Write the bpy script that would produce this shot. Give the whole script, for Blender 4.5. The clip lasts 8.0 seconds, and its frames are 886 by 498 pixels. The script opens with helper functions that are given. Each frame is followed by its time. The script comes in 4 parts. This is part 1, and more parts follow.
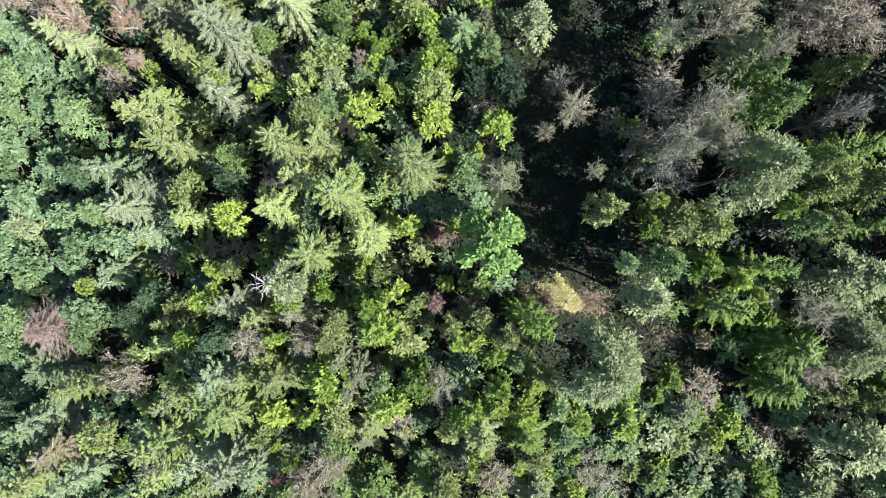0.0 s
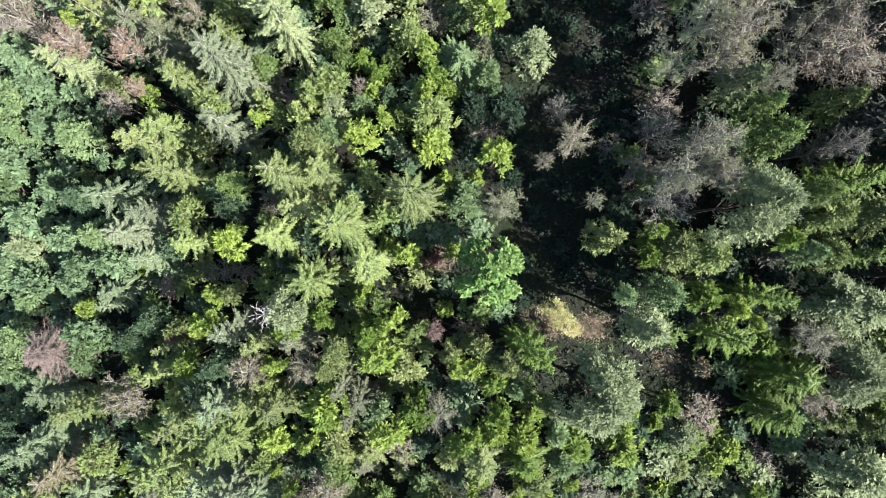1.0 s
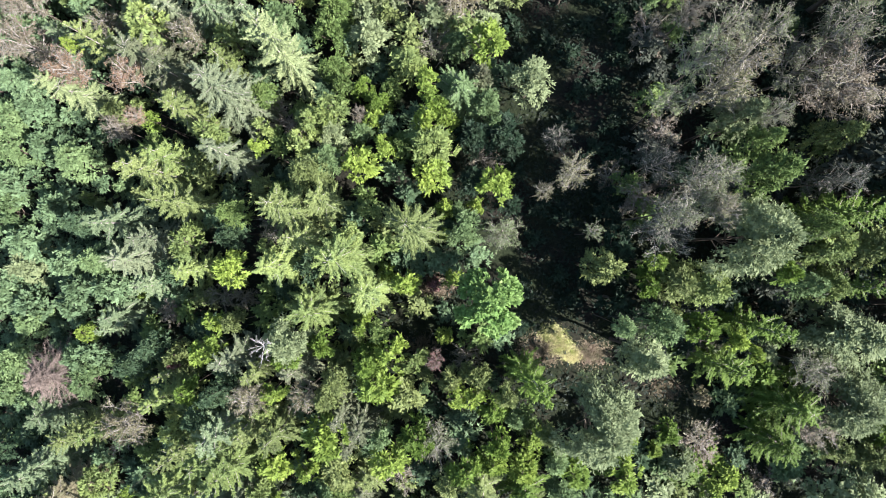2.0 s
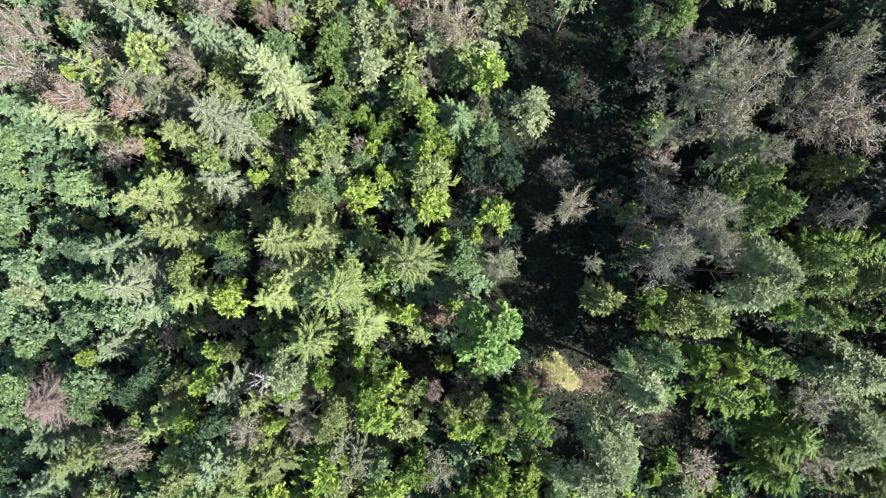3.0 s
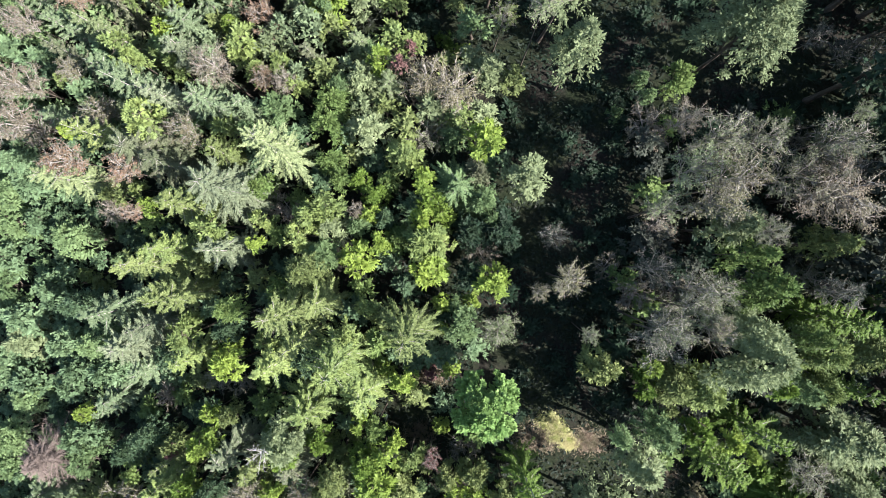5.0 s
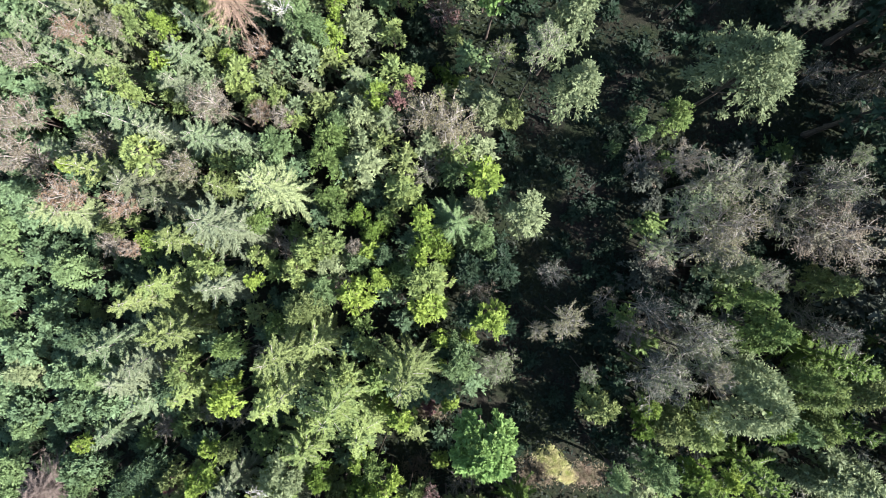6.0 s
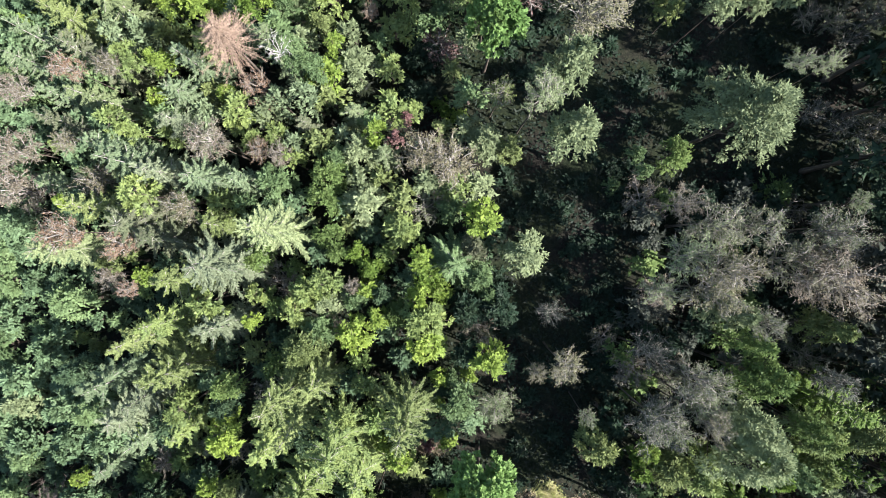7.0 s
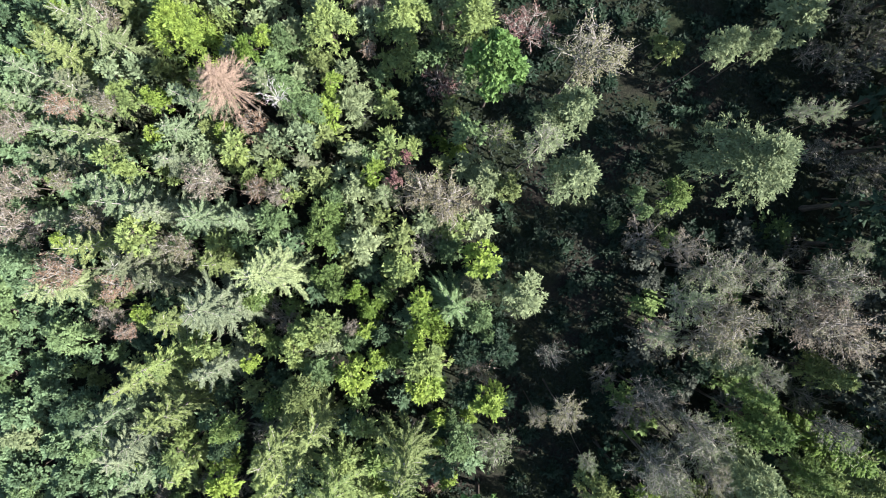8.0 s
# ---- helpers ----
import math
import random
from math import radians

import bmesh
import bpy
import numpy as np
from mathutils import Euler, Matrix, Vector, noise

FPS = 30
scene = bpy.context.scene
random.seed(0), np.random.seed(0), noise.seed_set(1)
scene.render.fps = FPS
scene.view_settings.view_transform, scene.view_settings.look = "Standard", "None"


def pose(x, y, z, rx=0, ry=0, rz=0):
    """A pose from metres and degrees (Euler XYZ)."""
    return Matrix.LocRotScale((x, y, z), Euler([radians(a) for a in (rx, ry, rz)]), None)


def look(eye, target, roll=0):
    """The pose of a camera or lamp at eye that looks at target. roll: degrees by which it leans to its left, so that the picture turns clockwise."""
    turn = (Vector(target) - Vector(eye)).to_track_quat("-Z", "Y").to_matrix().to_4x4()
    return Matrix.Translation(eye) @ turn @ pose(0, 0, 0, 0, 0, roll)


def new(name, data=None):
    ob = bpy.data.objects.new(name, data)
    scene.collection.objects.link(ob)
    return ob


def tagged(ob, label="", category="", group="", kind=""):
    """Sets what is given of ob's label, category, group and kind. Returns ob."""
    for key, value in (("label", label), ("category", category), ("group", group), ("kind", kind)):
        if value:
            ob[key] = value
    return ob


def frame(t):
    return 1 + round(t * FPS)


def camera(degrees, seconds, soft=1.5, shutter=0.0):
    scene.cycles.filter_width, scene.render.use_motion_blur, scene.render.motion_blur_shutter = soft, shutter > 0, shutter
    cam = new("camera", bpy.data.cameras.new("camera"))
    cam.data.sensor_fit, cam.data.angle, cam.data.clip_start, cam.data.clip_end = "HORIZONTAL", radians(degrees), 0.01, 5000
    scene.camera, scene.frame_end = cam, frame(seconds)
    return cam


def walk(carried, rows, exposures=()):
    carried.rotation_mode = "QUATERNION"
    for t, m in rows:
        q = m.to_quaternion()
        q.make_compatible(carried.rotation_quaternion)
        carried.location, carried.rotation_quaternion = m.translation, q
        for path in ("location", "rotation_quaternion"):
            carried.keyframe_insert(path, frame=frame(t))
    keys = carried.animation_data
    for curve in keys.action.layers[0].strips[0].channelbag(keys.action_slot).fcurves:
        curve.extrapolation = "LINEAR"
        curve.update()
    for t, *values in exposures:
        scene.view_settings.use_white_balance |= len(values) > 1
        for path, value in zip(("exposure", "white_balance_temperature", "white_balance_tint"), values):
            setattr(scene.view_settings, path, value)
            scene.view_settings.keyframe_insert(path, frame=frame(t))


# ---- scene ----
cam = camera(73.7, 8.0, soft=0.7)
# seconds, place, and turns about x, y and z; the camera looks straight down
PATH = [
    (0, 0.000, 0.000, 60.000, 0.000, 0.000, 0.000),
    (0.5, 0.048, 1.267, 60.085, -0.018, 0.024, -0.007),
    (1, 0.091, 2.567, 60.151, -0.035, 0.044, -0.013),
    (1.5, 0.130, 3.900, 60.201, -0.049, 0.060, -0.017),
    (2, 0.168, 5.263, 60.239, -0.062, 0.073, -0.019),
    (2.5, 0.206, 6.660, 60.267, -0.074, 0.080, -0.022),
    (3, 0.245, 8.093, 60.289, -0.086, 0.083, -0.024),
    (3.5, 0.286, 9.570, 60.307, -0.098, 0.079, -0.028),
    (4, 0.331, 11.097, 60.320, -0.112, 0.070, -0.034),
    (4.5, 0.378, 12.684, 60.329, -0.132, 0.054, -0.044),
    (5, 0.428, 14.338, 60.333, -0.160, 0.031, -0.058),
    (5.5, 0.478, 16.070, 60.329, -0.201, 0.002, -0.079),
    (6, 0.526, 17.885, 60.313, -0.260, -0.035, -0.108),
    (6.5, 0.567, 19.788, 60.278, -0.345, -0.078, -0.147),
    (7, 0.596, 21.779, 60.218, -0.464, -0.128, -0.198),
    (7.5, 0.607, 23.854, 60.121, -0.628, -0.184, -0.263),
    (8, 0.591, 26.000, 59.975, -0.849, -0.245, -0.345),
]
walk(cam, [(t, pose(x, y, z, rx, ry, rz)) for t, x, y, z, rx, ry, rz in PATH], exposures=[(0.0, 2.12)])

# ---- light: a clear sky and a sun that stands to the right and below ----
SUN_ELEVATION, SUN_AZIMUTH = radians(46), math.atan2(-0.38, 0.9)
world = bpy.data.worlds.new("world")
scene.world = world
world.use_nodes = True
sky = world.node_tree.nodes.new("ShaderNodeTexSky")
sky.sky_type, sky.sun_disc = "NISHITA", False
sky.sun_elevation, sky.sun_rotation = SUN_ELEVATION, math.pi / 2 - SUN_AZIMUTH
background = world.node_tree.nodes["Background"]
background.inputs["Strength"].default_value = 0.09
world.node_tree.links.new(sky.outputs["Color"], background.inputs["Color"])
sun = new("sun", bpy.data.lights.new("sun", "SUN"))
sun.data.energy, sun.data.angle, sun.data.color = 5.0, radians(0.53), (1.0, 0.95, 0.965)
to_sun = Vector((math.cos(SUN_ELEVATION) * math.cos(SUN_AZIMUTH), math.cos(SUN_ELEVATION) * math.sin(SUN_AZIMUTH), math.sin(SUN_ELEVATION)))
sun.matrix_world = look(to_sun * 200, (0, 0, 0))


# ---- materials ----
def nodes_of(name):
    mat = bpy.data.materials.new(name)
    mat.use_nodes = True
    tree = mat.node_tree
    tree.nodes.clear()
    return mat, tree, tree.nodes.new("ShaderNodeOutputMaterial")


def add(tree, kind, **values):
    node = tree.nodes.new(kind)
    for key, value in values.items():
        node.inputs[key].default_value = value
    return node


def ramp(tree, source, stops):
    node = tree.nodes.new("ShaderNodeValToRGB")
    while len(node.color_ramp.elements) < len(stops):
        node.color_ramp.elements.new(0.5)
    for element, (place, colour) in zip(node.color_ramp.elements, stops):
        element.position, element.color = place, (*colour, 1)
    tree.links.new(source, node.inputs["Fac"])
    return node.outputs["Color"]


def shade(colour, k, towards=(0, 0, 0), part=0.0):
    return tuple(min(1.0, (c * (1 - part) + d * part) * k) for c, d in zip(colour, towards))


def leaf_material(name, colour, second, through_light=0.3, patch=2.2, spread=0.5):
    """Leaves: each leaf has its own shade, patches of the crown lean to a second colour, light shines through."""
    mat, tree, out = nodes_of(name)
    geo, info = tree.nodes.new("ShaderNodeNewGeometry"), tree.nodes.new("ShaderNodeObjectInfo")
    place = tree.nodes.new("ShaderNodeTexCoord")
    noise_node = add(tree, "ShaderNodeTexNoise", Scale=1.0 / patch, Detail=3.0, Roughness=0.6)
    tree.links.new(place.outputs["Object"], noise_node.inputs["Vector"])
    leaf = ramp(tree, geo.outputs["Random Per Island"], [(0.0, shade(colour, 1 - 0.55 * spread)), (0.6, colour), (1.0, shade(colour, 1 + 0.6 * spread, second, 0.25))])
    patchy = ramp(tree, noise_node.outputs["Fac"], [(0.42, (0, 0, 0)), (0.66, (1, 1, 1))])
    mix = tree.nodes.new("ShaderNodeMix")
    mix.data_type = "RGBA"
    tree.links.new(patchy, mix.inputs["Factor"])
    tree.links.new(leaf, mix.inputs["A"])
    tone = ramp(tree, geo.outputs["Random Per Island"], [(0.0, shade(second, 0.6)), (1.0, shade(second, 1.25))])
    tree.links.new(tone, mix.inputs["B"])
    whole = add(tree, "ShaderNodeHueSaturation", Fac=1.0, Saturation=1.07)
    value = add(tree, "ShaderNodeMapRange")
    value.inputs["To Min"].default_value, value.inputs["To Max"].default_value = 0.78, 1.2
    hue = add(tree, "ShaderNodeMapRange")
    hue.inputs["To Min"].default_value, hue.inputs["To Max"].default_value = 0.505, 0.494
    tree.links.new(info.outputs["Random"], value.inputs["Value"])
    tree.links.new(info.outputs["Random"], hue.inputs["Value"])
    tree.links.new(value.outputs["Result"], whole.inputs["Value"])
    tree.links.new(hue.outputs["Result"], whole.inputs["Hue"])
    tree.links.new(mix.outputs["Result"], whole.inputs["Color"])
    front = add(tree, "ShaderNodeBsdfPrincipled", Roughness=0.55)
    front.inputs["Specular IOR Level"].default_value = 0.1
    back = tree.nodes.new("ShaderNodeBsdfTranslucent")
    both = add(tree, "ShaderNodeMixShader", Fac=through_light)
    tree.links.new(whole.outputs["Color"], front.inputs["Base Color"])
    tree.links.new(whole.outputs["Color"], back.inputs["Color"])
    tree.links.new(front.outputs["BSDF"], both.inputs[1])
    tree.links.new(back.outputs["BSDF"], both.inputs[2])
    tree.links.new(both.outputs["Shader"], out.inputs["Surface"])
    return mat


def bark_material(name, dark, pale, scale=6.0):
    mat, tree, out = nodes_of(name)
    place = tree.nodes.new("ShaderNodeTexCoord")
    stretch = add(tree, "ShaderNodeMapping", Scale=(scale, scale, scale * 0.22))
    tree.links.new(place.outputs["Object"], stretch.inputs["Vector"])
    grain = add(tree, "ShaderNodeTexNoise", Scale=1.0, Detail=5.0, Roughness=0.7)
    tree.links.new(stretch.outputs["Vector"], grain.inputs["Vector"])
    surface = add(tree, "ShaderNodeBsdfPrincipled", Roughness=0.9)
    surface.inputs["Specular IOR Level"].default_value = 0.15
    tree.links.new(ramp(tree, grain.outputs["Fac"], [(0.35, dark), (0.65, pale)]), surface.inputs["Base Color"])
    bump = add(tree, "ShaderNodeBump", Strength=0.5, Distance=0.03)
    tree.links.new(grain.outputs["Fac"], bump.inputs["Height"])
    tree.links.new(bump.outputs["Normal"], surface.inputs["Normal"])
    tree.links.new(surface.outputs["BSDF"], out.inputs["Surface"])
    return mat


LEAF = {
    "lime": leaf_material("lime_needles", (0.185, 0.25, 0.062), (0.145, 0.212, 0.06), 0.38),
    "yellow": leaf_material("yellow_olive_needles", (0.165, 0.21, 0.075), (0.12, 0.165, 0.07), 0.3),
    "spring": leaf_material("spring_green_needles", (0.105, 0.16, 0.038), (0.085, 0.135, 0.038), 0.38),
    "olive": leaf_material("olive_needles", (0.145, 0.178, 0.07), (0.115, 0.145, 0.063), 0.3),
    "grey": leaf_material("grey_green_needles", (0.158, 0.185, 0.112), (0.13, 0.155, 0.096), 0.25),
    "pale": leaf_material("pale_needles", (0.168, 0.203, 0.1), (0.15, 0.185, 0.095), 0.25),
    "mint": leaf_material("mint_leaves", (0.127, 0.182, 0.083), (0.105, 0.157, 0.075), 0.32),
    "green": leaf_material("green_leaves", (0.105, 0.158, 0.057), (0.122, 0.168, 0.06), 0.36),
    "blue": leaf_material("blue_green_leaves", (0.115, 0.168, 0.088), (0.096, 0.148, 0.081), 0.25),
    "maple": leaf_material("maple_leaves", (0.14, 0.235, 0.08), (0.165, 0.25, 0.09), 0.42, 2.2, 0.4),
    # dark, teal and dusk have the shade of gaps and lane in their colour
    "dark": leaf_material("shade_dark_leaves", (0.018, 0.034, 0.021), (0.022, 0.035, 0.02), 0.25),
    "teal": leaf_material("shade_teal_leaves", (0.05, 0.082, 0.047), (0.06, 0.092, 0.047), 0.25, 2.2, 0.4),
    "cool": leaf_material("cool_green_needles", (0.145, 0.186, 0.104), (0.122, 0.163, 0.093), 0.25),
    "sage": leaf_material("sage_leaves", (0.188, 0.228, 0.124), (0.158, 0.195, 0.105), 0.38, 2.2, 0.35),
    "ash": leaf_material("ash_grey_leaves", (0.112, 0.132, 0.076), (0.108, 0.112, 0.074), 0.28, 2.2, 0.35),
    "dusk": leaf_material("shade_grey_leaves", (0.05, 0.06, 0.044), (0.048, 0.054, 0.042), 0.2, 2.2, 0.35),
    "straw": leaf_material("straw_leaves", (0.15, 0.145, 0.09), (0.13, 0.135, 0.075), 0.2, 2.2, 0.35),
    "brown": leaf_material("brown_leaves", (0.12, 0.108, 0.07), (0.105, 0.112, 0.062), 0.2, 2.2, 0.35),
    "pink": leaf_material("pink_grey_leaves", (0.142, 0.12, 0.092), (0.125, 0.125, 0.082), 0.2, 2.2, 0.35),
    "rust": leaf_material("rust_needles", (0.17, 0.115, 0.078), (0.145, 0.12, 0.082), 0.2),
    "rose": leaf_material("rose_leaves", (0.16, 0.09, 0.085), (0.14, 0.105, 0.085), 0.25),
    # near-black green: the shade under the crowns is put into these leaves
    "shaded_undergrowth": leaf_material("shade_dark_undergrowth", (0.011, 0.019, 0.012), (0.015, 0.019, 0.013), 0.2, 6.0, 0.4),
}
BARK = bark_material("brown_bark", (0.035, 0.029, 0.023), (0.11, 0.09, 0.07))
GREY_BARK = bark_material("grey_bark", (0.13, 0.12, 0.10), (0.34, 0.31, 0.28))
WHITE_WOOD = bark_material("bleached_wood", (0.28, 0.265, 0.245), (0.52, 0.49, 0.46))
RUST_TWIG = bark_material("dry_rust_twigs", (0.15, 0.11, 0.08), (0.32, 0.235, 0.17))
PALE_TWIG = bark_material("pale_grey_twigs", (0.11, 0.1, 0.085), (0.31, 0.285, 0.25))
PINK_TWIG = bark_material("dry_pink_twigs", (0.1, 0.08, 0.068), (0.2, 0.16, 0.135))


def floor_material():
    mat, tree, out = nodes_of("shade_dark_floor")
    place = tree.nodes.new("ShaderNodeTexCoord")
    large = add(tree, "ShaderNodeTexNoise", Scale=0.16, Detail=4.0, Roughness=0.6)
    small = add(tree, "ShaderNodeTexNoise", Scale=3.2, Detail=8.0, Roughness=0.75)
    for node in (large, small):
        tree.links.new(place.outputs["Object"], node.inputs["Vector"])
    # litter and grass this dark carry the shade under the crowns in their colour
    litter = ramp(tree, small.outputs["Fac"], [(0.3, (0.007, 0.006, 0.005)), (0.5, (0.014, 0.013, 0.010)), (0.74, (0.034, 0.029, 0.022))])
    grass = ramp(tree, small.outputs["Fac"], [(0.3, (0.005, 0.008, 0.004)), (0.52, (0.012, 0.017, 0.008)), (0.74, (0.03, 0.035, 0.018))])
    mix = tree.nodes.new("ShaderNodeMix")
    mix.data_type = "RGBA"
    tree.links.new(ramp(tree, large.outputs["Fac"], [(0.38, (0, 0, 0)), (0.55, (1, 1, 1))]), mix.inputs["Factor"])
    tree.links.new(litter, mix.inputs["A"])
    tree.links.new(grass, mix.inputs["B"])
    surface = add(tree, "ShaderNodeBsdfPrincipled", Roughness=0.95)
    surface.inputs["Specular IOR Level"].default_value = 0.1
    tree.links.new(mix.outputs["Result"], surface.inputs["Base Color"])
    bump = add(tree, "ShaderNodeBump", Strength=0.8, Distance=0.15)
    tree.links.new(small.outputs["Fac"], bump.inputs["Height"])
    tree.links.new(bump.outputs["Normal"], surface.inputs["Normal"])
    tree.links.new(surface.outputs["BSDF"], out.inputs["Surface"])
    return mat


# ---- the ground: a hillside that falls away on the side of smaller x ----
def soft(v, width):
    return width * math.log1p(math.exp(min(40.0, v / width)))


def ground_z(x, y):
    fall = 0.41 * soft(-12 - x, 5.0)
    fall = 30 * math.tanh(fall / 30)
    rise = 0.06 * 40 * math.tanh((x - 12) / 40) if x > 12 else 0.05 * max(x - 12, -40)
    dip = 5.0 * (1 / (1 + math.exp(-(y - 28) / 6))) / (1 + math.exp((x - 13) / 5))
    near = math.exp(-((x / 120) ** 2 + ((y - 10) / 120) ** 2))
    bumps = 0.5 * noise.noise((x * 0.11, y * 0.11, 3.0)) + 4.0 * (1 - near) * noise.noise((x * 0.008, y * 0.008, 7.0))
    return rise - fall - dip + bumps


def build_ground():
    steps = 120
    line = [math.sinh(-5.2 + 10.4 * i / (steps - 1)) / math.sinh(5.2) * 2400 for i in range(steps)]
    verts = [(x, y + 12, ground_z(x, y + 12)) for y in line for x in line]
    faces = [(j * steps + i, j * steps + i + 1, (j + 1) * steps + i + 1, (j + 1) * steps + i) for j in range(steps - 1) for i in range(steps - 1)]
    me = bpy.data.meshes.new("ground")
    me.from_pydata(verts, [], faces)
    me.polygons.foreach_set("use_smooth", [True] * len(me.polygons))
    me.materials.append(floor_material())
    return tagged(new("ground", me), "forest floor of brown litter and grass on a slope, darkened for shade", "ground", kind="structure")


build_ground()


# ---- building blocks of plants ----
rng = np.random.default_rng(11)


def unit(v):
    return v / np.maximum(np.linalg.norm(v, axis=-1, keepdims=True), 1e-9)


def kites(base, along, side, length, width):
    """Leaves: one kite each, from its foot along a way, with its width to the side. Arrays of n rows. Returns vertices, faces."""
    n = len(base)
    length, width = np.broadcast_to(length, n)[:, None], np.broadcast_to(width, n)[:, None]
    mid = base + along * length * 0.45
    v = np.stack([base, mid + side * width * 0.5, base + along * length, mid - side * width * 0.5], 1).reshape(-1, 3)
    return v, np.arange(4 * n).reshape(n, 4)


def spikes(base, along, side, length, width):
    """Thin twigs or needle sprays: one long triangle each."""
    n = len(base)
    length, width = np.broadcast_to(length, n)[:, None], np.broadcast_to(width, n)[:, None]
    v = np.stack([base + side * width * 0.5, base + along * length, base - side * width * 0.5], 1).reshape(-1, 3)
    return v, np.arange(3 * n).reshape(n, 3)


def tube(points, radii, sides=5):
    """A tapered round limb along points."""
    points, radii = np.asarray(points, float), np.asarray(radii, float)
    way = unit(np.gradient(points, axis=0))
    ref = np.where(np.abs(way[:, 2:3]) > 0.8, np.array([[1.0, 0, 0]]), np.array([[0, 0, 1.0]]))
    a = unit(np.cross(way, ref))
    b = np.cross(way, a)
    ang = np.arange(sides) * 2 * math.pi / sides
    v = points[:, None] + radii[:, None, None] * (np.cos(ang)[None, :, None] * a[:, None] + np.sin(ang)[None, :, None] * b[:, None])
    f = [(i * sides + j, i * sides + (j + 1) % sides, (i + 1) * sides + (j + 1) % sides, (i + 1) * sides + j) for i in range(len(points) - 1) for j in range(sides)]
    return v.reshape(-1, 3), f


def joined(name, pieces, smooth=False):
    verts, faces, at = [], [], 0
    for v, f in pieces:
        verts.append(np.asarray(v, float))
        faces.extend((np.asarray(f) + at).tolist())
        at += len(v)
    me = bpy.data.meshes.new(name)
    me.from_pydata(np.concatenate(verts).tolist(), [], faces)
    if smooth:
        me.polygons.foreach_set("use_smooth", [True] * len(me.polygons))
    me.materials.append(BARK)
    return me


def trunk_piece(height, radius, lean=0.02):
    z = np.linspace(-0.6, height, 8)
    bend = lean * height
    p = np.stack([bend * np.sin(z / height * 2.2), bend * np.sin(z / height * 1.7 + 1) - bend * math.sin(1), z], 1)
    flare = 1 + 0.5 * np.exp(-np.maximum(z, 0) / 0.4)
    return tube(p, radius * flare * np.clip(1 - 0.93 * np.maximum(z, 0) / height, 0.05, 1), 7), p


# ---- plant shapes, each built once: (crown, trunk, branches, height, radius) ----
UP = np.array([0, 0, 1.0])


def spruce_shape(height=14.0, radius=2.4, whorls=25, per=7, twigs=13, bare=0.12, power=0.45):
    """Whorls of feathered branches: each has drooping sprays to both sides that grow shorter towards its end."""
    feet, ways, lengths, widths, wood = [], [], [], [], []
    lop = rng.uniform(0, 6)
    (tv, tf), _ = trunk_piece(height, 0.17)
    s = np.linspace(0, 1, 6)
    for w in range(whorls):
        u = (w + 0.3) / whorls
        z = height * (bare + (0.985 - bare) * u)
        reach = radius * max(0.04, 1 - u) ** power
        for k in range(per):
            turn = 2 * math.pi * k / per + w * 2.4 + rng.normal(0, 0.28)
            L = reach * rng.uniform(0.6, 1.15) * (0.55 if rng.random() < 0.18 else 1) * (1 + 0.15 * math.sin(2 * turn + lop) + 0.1 * math.sin(3 * turn + 2 * lop))
            out, tang = np.array([math.cos(turn), math.sin(turn), 0.0]), np.array([-math.sin(turn), math.cos(turn), 0.0])
            rise = 0.6 * u - 0.3
            start = np.array([0, 0, z + rng.normal(0, 0.2)])
            sway = rng.normal(0, 0.12) * L
            path = start + out * (s * L)[:, None] + tang * (sway * s ** 2)[:, None] + UP * ((rise * s - 0.4 * (1 - u) * s ** 2 + 0.22 * s ** 3) * L)[:, None]
            if w % 3 == 0:
                wood.append(tube(path[::2], 0.035 * (1 - 0.9 * s[::2]) + 0.005, 3))
            n = max(4, int(round(twigs * (0.4 + 0.6 * L / radius))))
            f = np.repeat(0.1 + 0.9 * (np.arange(n) + rng.uniform(0, 0.9, n)) / n, 2)
            sign = np.tile([-1.0, 1.0], n)
            p = np.stack([np.interp(f, s, path[:, i]) for i in range(3)], 1)
            spray = np.clip((0.15 + 0.17 * L * (1 - f) ** 0.7 * np.minimum(1, 3.5 * f)) * rng.uniform(0.65, 1.3, 2 * n), 0.13, 0.52)
            way = unit(out * rng.uniform(0.5, 1.1, (2 * n, 1)) + tang * (sign * rng.uniform(0.35, 0.95, 2 * n))[:, None] + UP * rng.uniform(-0.4, -0.05, (2 * n, 1)))
            tip = p + way * (spray * 0.5)[:, None] + rng.normal(0, 0.04, p.shape)
            feet += [p + rng.normal(0, 0.03, p.shape), tip]
            ways += [way, unit(way + out * 0.35 + rng.normal(0, 0.4, p.shape) + UP * 0.1)]
            lengths += [spray, spray * rng.uniform(0.45, 0.8, 2 * n)]
            widths += [rng.uniform(0.08, 0.15, 2 * n), rng.uniform(0.07, 0.12, 2 * n)]
            feet.append(path[4:5])
            ways.append(unit(path[5:6] - path[4:5] + UP * 0.04))
            lengths.append(np.array([0.24 * L + 0.12]))
            widths.append(np.array([0.15]))
    base, along = np.concatenate(feet), np.concatenate(ways)
    side = unit(np.cross(along, UP + rng.normal(0, 0.18, base.shape)))
    crown = joined("crown", [spikes(base, along, side, np.concatenate(lengths), np.concatenate(widths))])
    return crown, joined("trunk", [(tv, tf)], True), joined("branches", wood, True), height, radius


